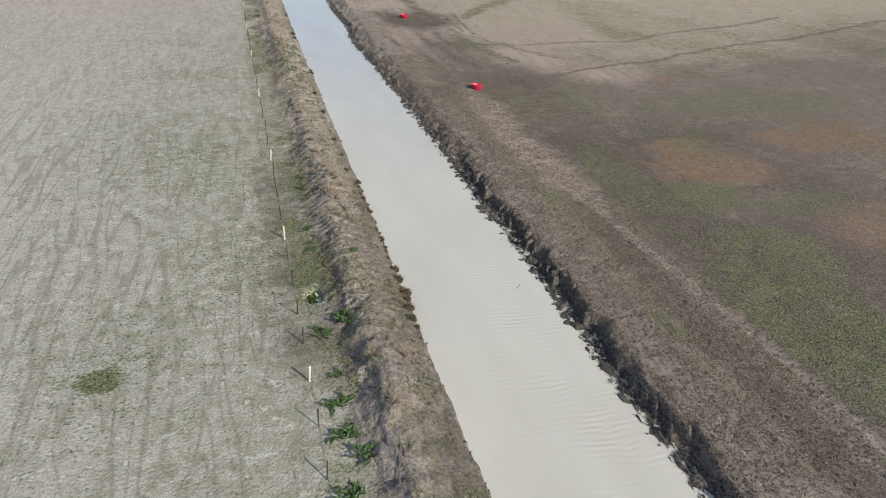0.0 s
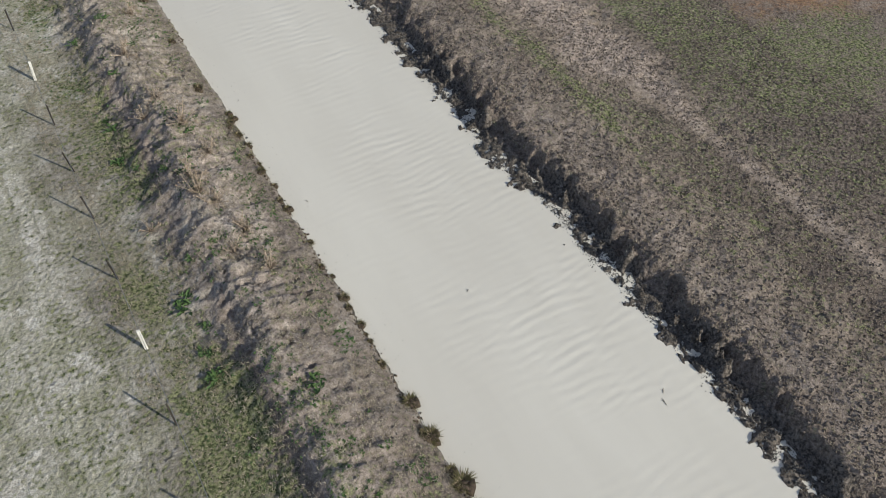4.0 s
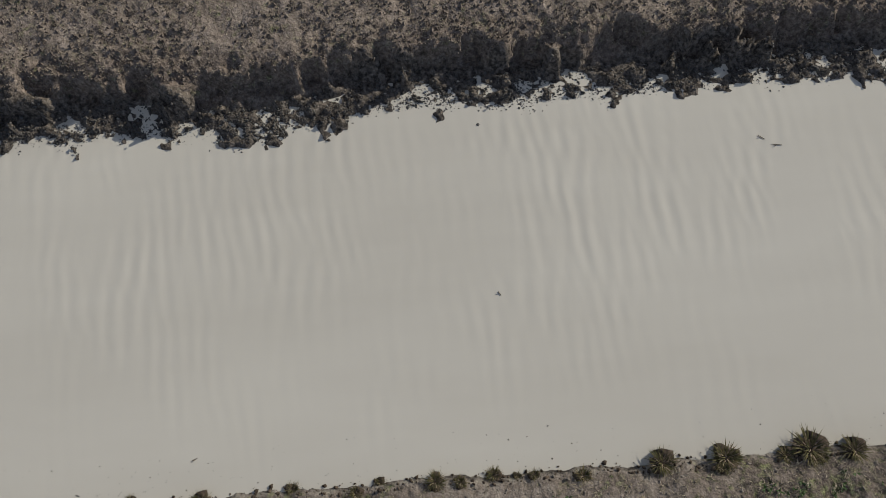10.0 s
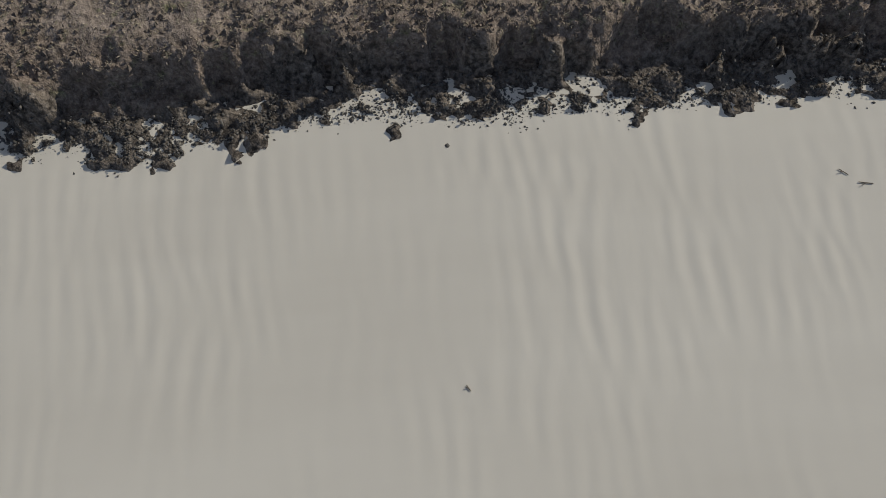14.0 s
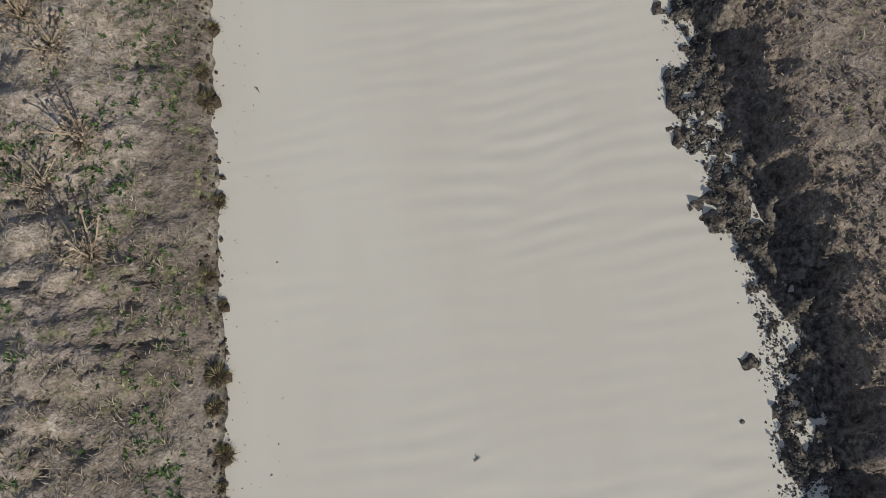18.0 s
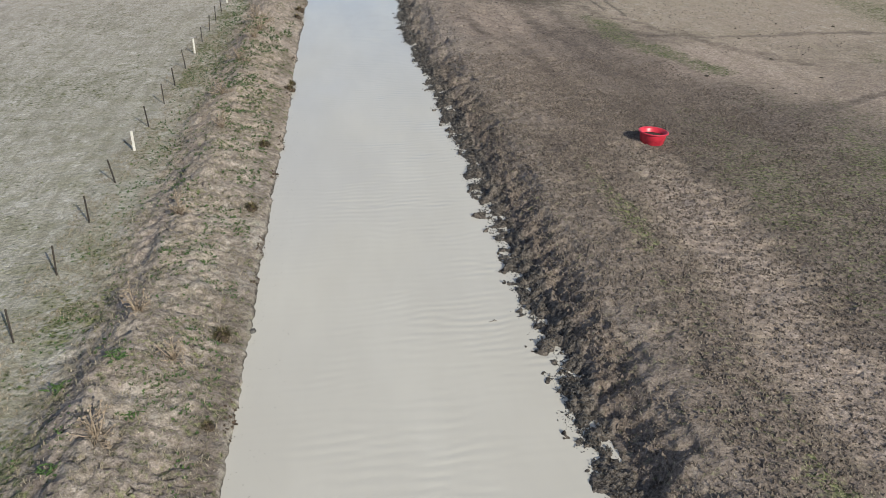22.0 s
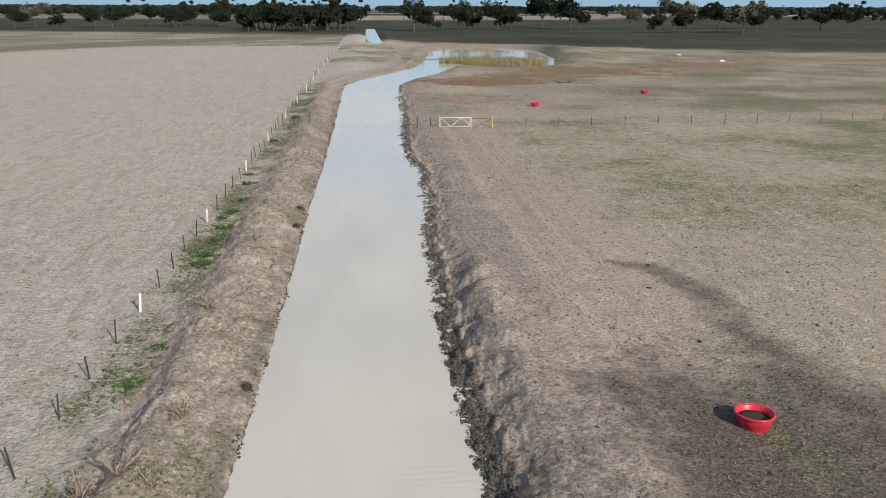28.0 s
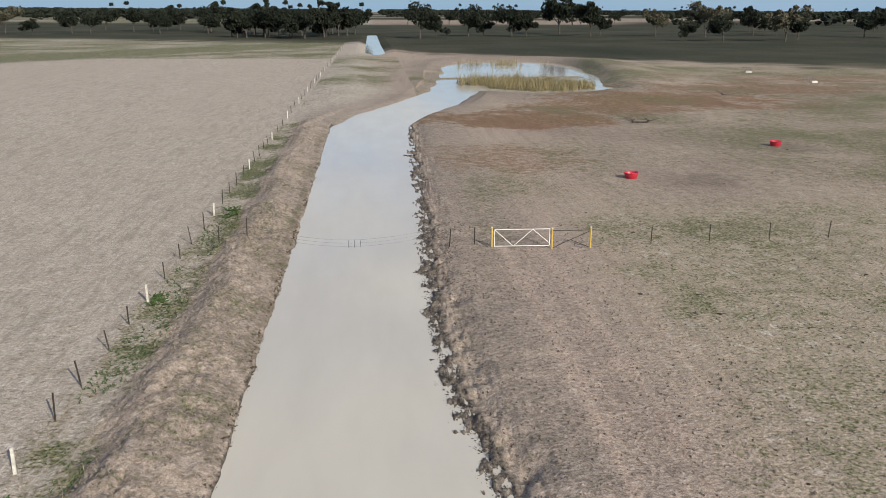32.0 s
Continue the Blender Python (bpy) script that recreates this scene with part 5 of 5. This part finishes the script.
def crate_feeder(x, y, turn, lab):
    root = tagged(new("mineral_feeder"), lab, "feeder", "pale feeders in the far pasture")
    for dx in (-0.9, 0.0, 0.9):
        for dy in (-0.55, 0.55):
            part("upright", tube_mesh("upright", (dx, dy, 0), (dx, dy, 1.15), 0.03, M_WIRE), root)
    for dy in (-0.55, 0.55):
        for h in (0.35, 0.75, 1.12):
            part("rail", tube_mesh("rail", (-0.9, dy, h), (0.9, dy, h), 0.025, M_WIRE), root)
    bm = bmesh.new()
    bmesh.ops.create_cube(bm, size=1, matrix=Matrix.Translation((0.5, -0.75, 0.22)) @ Matrix.Diagonal((1.3, 0.6, 0.44, 1)))
    bmesh.ops.bevel(bm, geom=bm.edges[:], offset=0.05, segments=2, affect="EDGES")
    part("trough", finish(bm, "trough", M_POST), root, "white block trough")
    root.matrix_basis = pose(x, y, on_ground(x, y), 0, 0, turn)


crate_feeder(84.3, 249.2, 8, "pale metal crate feeder with a white trough")
crate_feeder(83.8, 276.0, -20, "pale metal crate feeder where grass is coloured dark for cloud shadow")


def timber(x, y, length, r, turn, lab):
    rg = random.Random(int(x * 7 + y))
    root = tagged(new("fallen_branch"), lab, "branch", "dead timber in the pasture")
    for k in range(3):
        bm = bmesh.new()
        p = Vector((0, 0, r))
        d = Vector((math.cos(k * 1.1), math.sin(k * 1.1), 0.12 * k))
        for j in range(4):
            q = p + d * length / 4 * (1 if k == 0 else 0.55) + Vector((rg.uniform(-0.08, 0.08), rg.uniform(-0.08, 0.08), rg.uniform(0, 0.05)))
            rr = r * (1 - j * 0.2) * (1 if k == 0 else 0.6)
            m = Matrix.Translation((p + q) / 2) @ (q - p).to_track_quat("Z", "Y").to_matrix().to_4x4()
            bmesh.ops.create_cone(bm, cap_ends=True, segments=7, radius1=rr, radius2=rr * 0.82, depth=(q - p).length * 1.08, matrix=m)
            p = q
        part("limb", finish(bm, "limb", M_LOG), root)
    root.matrix_basis = pose(x, y, on_ground(x, y), 0, 0, turn)


for x, y, L, r, t in ((32.4, 193.2, 1.8, 0.16, 20), (33.2, 195.0, 1.6, 0.13, 120), (34.6, 193.8, 2.2, 0.18, 200), (35.2, 196.0, 1.4, 0.12, 70), (57.6, 226.2, 2.6, 0.16, 5)):
    timber(x, y, L, r, t, "grey dead branch lying on bare red earth")


def floating_twig(x, y, length, turn):
    root = tagged(new("floating_twig"), "short dark twig floating on milky water", "twig", "twigs on the water")
    part("stick", tube_mesh("stick", (-length / 2, 0, 0.012), (length / 2, 0, 0.014), 0.007, M_LOG), root)
    part("side_shoot", tube_mesh("side_shoot", (0, 0, 0.014), (length * 0.25, length * 0.22, 0.03), 0.008, M_LOG), root)
    root.matrix_basis = pose(x, y, 0, 0, 0, turn)


for x, y, L, t in ((-0.3, 0.0, 0.10, 30), (2.5, -6.2, 0.22, 80), (2.7, -5.9, 0.16, 50), (2.7, 21.0, 0.2, 10), (-3.2, 12.4, 0.12, 40), (-3.1, 6.1, 0.10, 110)):
    floating_twig(x, y, L, t)


def stone(x, y, size):
    z = max(on_ground(x, y), -0.06)
    me = lumps("stone", np.array([0.0]), np.array([0.0]), np.array([0.3 * size]), np.array([size]), M_CLOD, 0.7, 0.2, True)
    tagged(new("stone", me), "dark wet stone at the water's edge", "stone", "stones in the shallows").matrix_basis = pose(x, y, z)


for x, y, r in ((3.5, 0.1, 0.075), (3.35, 5.9, 0.065), (-3.72, 10.2, 0.10), (-3.6, 8.3, 0.08), (-3.75, 21.2, 0.12)):
    stone(x, y, r)


# ---- trees ----
def tree_kind(seed, height, mat, spread):
    rg, g = random.Random(seed), np.random.default_rng(seed)
    bm = bmesh.new()
    tops = []

    def limb(p, d, length, r, depth):
        q = p + d * length
        m = Matrix.Translation((p + q) / 2) @ (q - p).to_track_quat("Z", "Y").to_matrix().to_4x4()
        bmesh.ops.create_cone(bm, cap_ends=True, segments=6, radius1=r, radius2=r * 0.68, depth=length * 1.04, matrix=m)
        if depth < 2:
            tops.append(q)
        if depth == 0:
            return
        for _ in range(4 if depth == 3 else 2):
            e = (d * 0.55 + Vector((rg.uniform(-1, 1), rg.uniform(-1, 1), rg.uniform(-0.30, 0.75))) * spread * 1.15).normalized()
            limb(q, e, length * rg.uniform(0.55, 1.30), r * 0.58, depth - 1)
    limb(Vector((0, 0, -0.3)), Vector((rg.uniform(-0.12, 0.12), rg.uniform(-0.12, 0.12), 1)).normalized(), height * 0.19, height * 0.022, 3)
    trunk = finish(bm, "trunk", M_BARK)
    c = np.array([tuple(v) for v in tops])
    n = 110
    P = np.repeat(c, n, 0)
    d = g.normal(0, 1, P.shape)
    d /= np.linalg.norm(d, axis=1)[:, None]
    R = np.repeat(height * g.uniform(0.05, 0.19, len(c)), n)
    P = P + d * (R * g.random(len(R)) ** 0.45)[:, None] * np.array([1.2, 1.2, 0.8])
    P[:, 2] = np.maximum(P[:, 2], height * 0.10)
    u = g.normal(0, 1, P.shape)
    w = np.cross(u, g.normal(0, 1, P.shape))
    u /= np.linalg.norm(u, axis=1)[:, None]
    w /= np.linalg.norm(w, axis=1)[:, None]
    s = height * 0.030 * (0.6 + 0.8 * g.random(len(P)))[:, None]
    V = np.stack([P - u * s, P + w * s * 0.7, P + u * s, P - w * s * 0.7], 1).reshape(-1, 3)
    k = np.arange(len(P))[:, None] * 4
    F = np.concatenate([k + np.array([0, 1, 2]), k + np.array([0, 2, 3])])
    return trunk, soup("crown", V, F, mat)


TREES = [tree_kind(61, 13, M_GUM, 0.75), tree_kind(62, 15, M_GUM, 0.6), tree_kind(63, 11, M_GUM, 0.9), tree_kind(64, 16, M_GUM, 0.55), tree_kind(65, 14, M_GUM_PALE, 0.65)]


def tree(x, y, kind, size, group):
    root = tagged(new("gum_tree"), "pale grey-green gum tree on the far flat" if kind == 4 else "dark green spreading gum tree on the far flat", "tree", group)
    part("trunk", TREES[kind][0], root)
    part("crown", TREES[kind][1], root)
    root.matrix_basis = pose(x, y, on_ground(x, y), 0, 0, rp.uniform(0, 360)) @ Matrix.Diagonal((size * 1.35, size * 1.35, size * rp.uniform(1.35, 1.7), 1))


for x, y, k, s in ((-63, 511, 2, 0.9), (-50, 512, 1, 0.9), (-43, 505, 0, 1.0), (-36, 500, 2, 1.1), (-30, 497, 0, 1.0), (-22, 515, 1, 0.95), (-16, 540, 3, 0.9), (-8, 572, 1, 0.9), (24, 500, 0, 1.15), (33, 520, 2, 0.8), (51, 537, 0, 1.1), (62, 560, 2, 0.8),
                   (74, 538, 0, 1.1), (82, 540, 2, 1.1), (109, 583, 3, 1.15), (117, 542, 1, 1.1), (127, 560, 0, 0.9), (153, 544, 4, 0.8), (145, 477, 2, 0.75), (160, 471, 0, 0.85), (190, 472, 4, 0.95)):
    tree(x, y, k, s, "gum trees beyond the dam")
for x, y, k, s in ((205, 490, 0, 0.9), (209, 548, 3, 0.8), (228, 560, 1, 0.8), (264, 533, 0, 1.1), (275, 525, 1, 0.9), (-188, 556, 4, 0.9), (-195, 545, 0, 0.9), (-176, 560, 2, 0.8), (175, 530, 4, 1.0), (240, 600, 2, 0.9)):
    tree(x, y, k, s, "gum trees beyond the dam")
for k in range(34):
    y = rp.uniform(505, 600)
    x = rp.uniform(-72, -8) if k < 22 else rp.uniform(-165, -80)
    tree(x, y + (0 if k < 22 else 60), rp.choice((0, 1, 2, 3)), rp.uniform(0.7, 1.0), "gum trees beyond the dam")
placed = 0
while placed < 130:
    y = rp.uniform(640, 1700)
    x = rp.uniform(-0.62, 0.66) * (y + 60)
    if abs(x) < 14 or vnoise(np.array([x * 0.006]), np.array([y * 0.005]), 181)[0] < 0.42:
        continue
    tree(x, y, rp.choice((0, 1, 2, 2, 3)), rp.uniform(0.65, 1.05), "scattered far gum trees")
    placed += 1


def far_woods():
    n = 12000
    y = 900 + 3100 * RNG.random(n) ** 0.8
    x = (RNG.random(n) * 1.5 - 0.75) * y
    keep = (vnoise(x * 0.0022, y * 0.0035, 191) > 0.50) & (np.abs(x) > 30)
    x, y = x[keep], y[keep]
    k = 5
    X = np.repeat(x, k) + RNG.normal(0, 5, len(x) * k)
    Y = np.repeat(y, k) + RNG.normal(0, 5, len(x) * k)
    s = between(2.0, 4.2, len(X))
    Z = ground_height(X, Y) + between(2.0, 11.0, len(X))
    stuff("far_woods", lumps("far_woods", X, Y, Z, s, M_GUM, 0.75, 0.5), "dark band of woodland along the skyline", "woods")


far_woods()
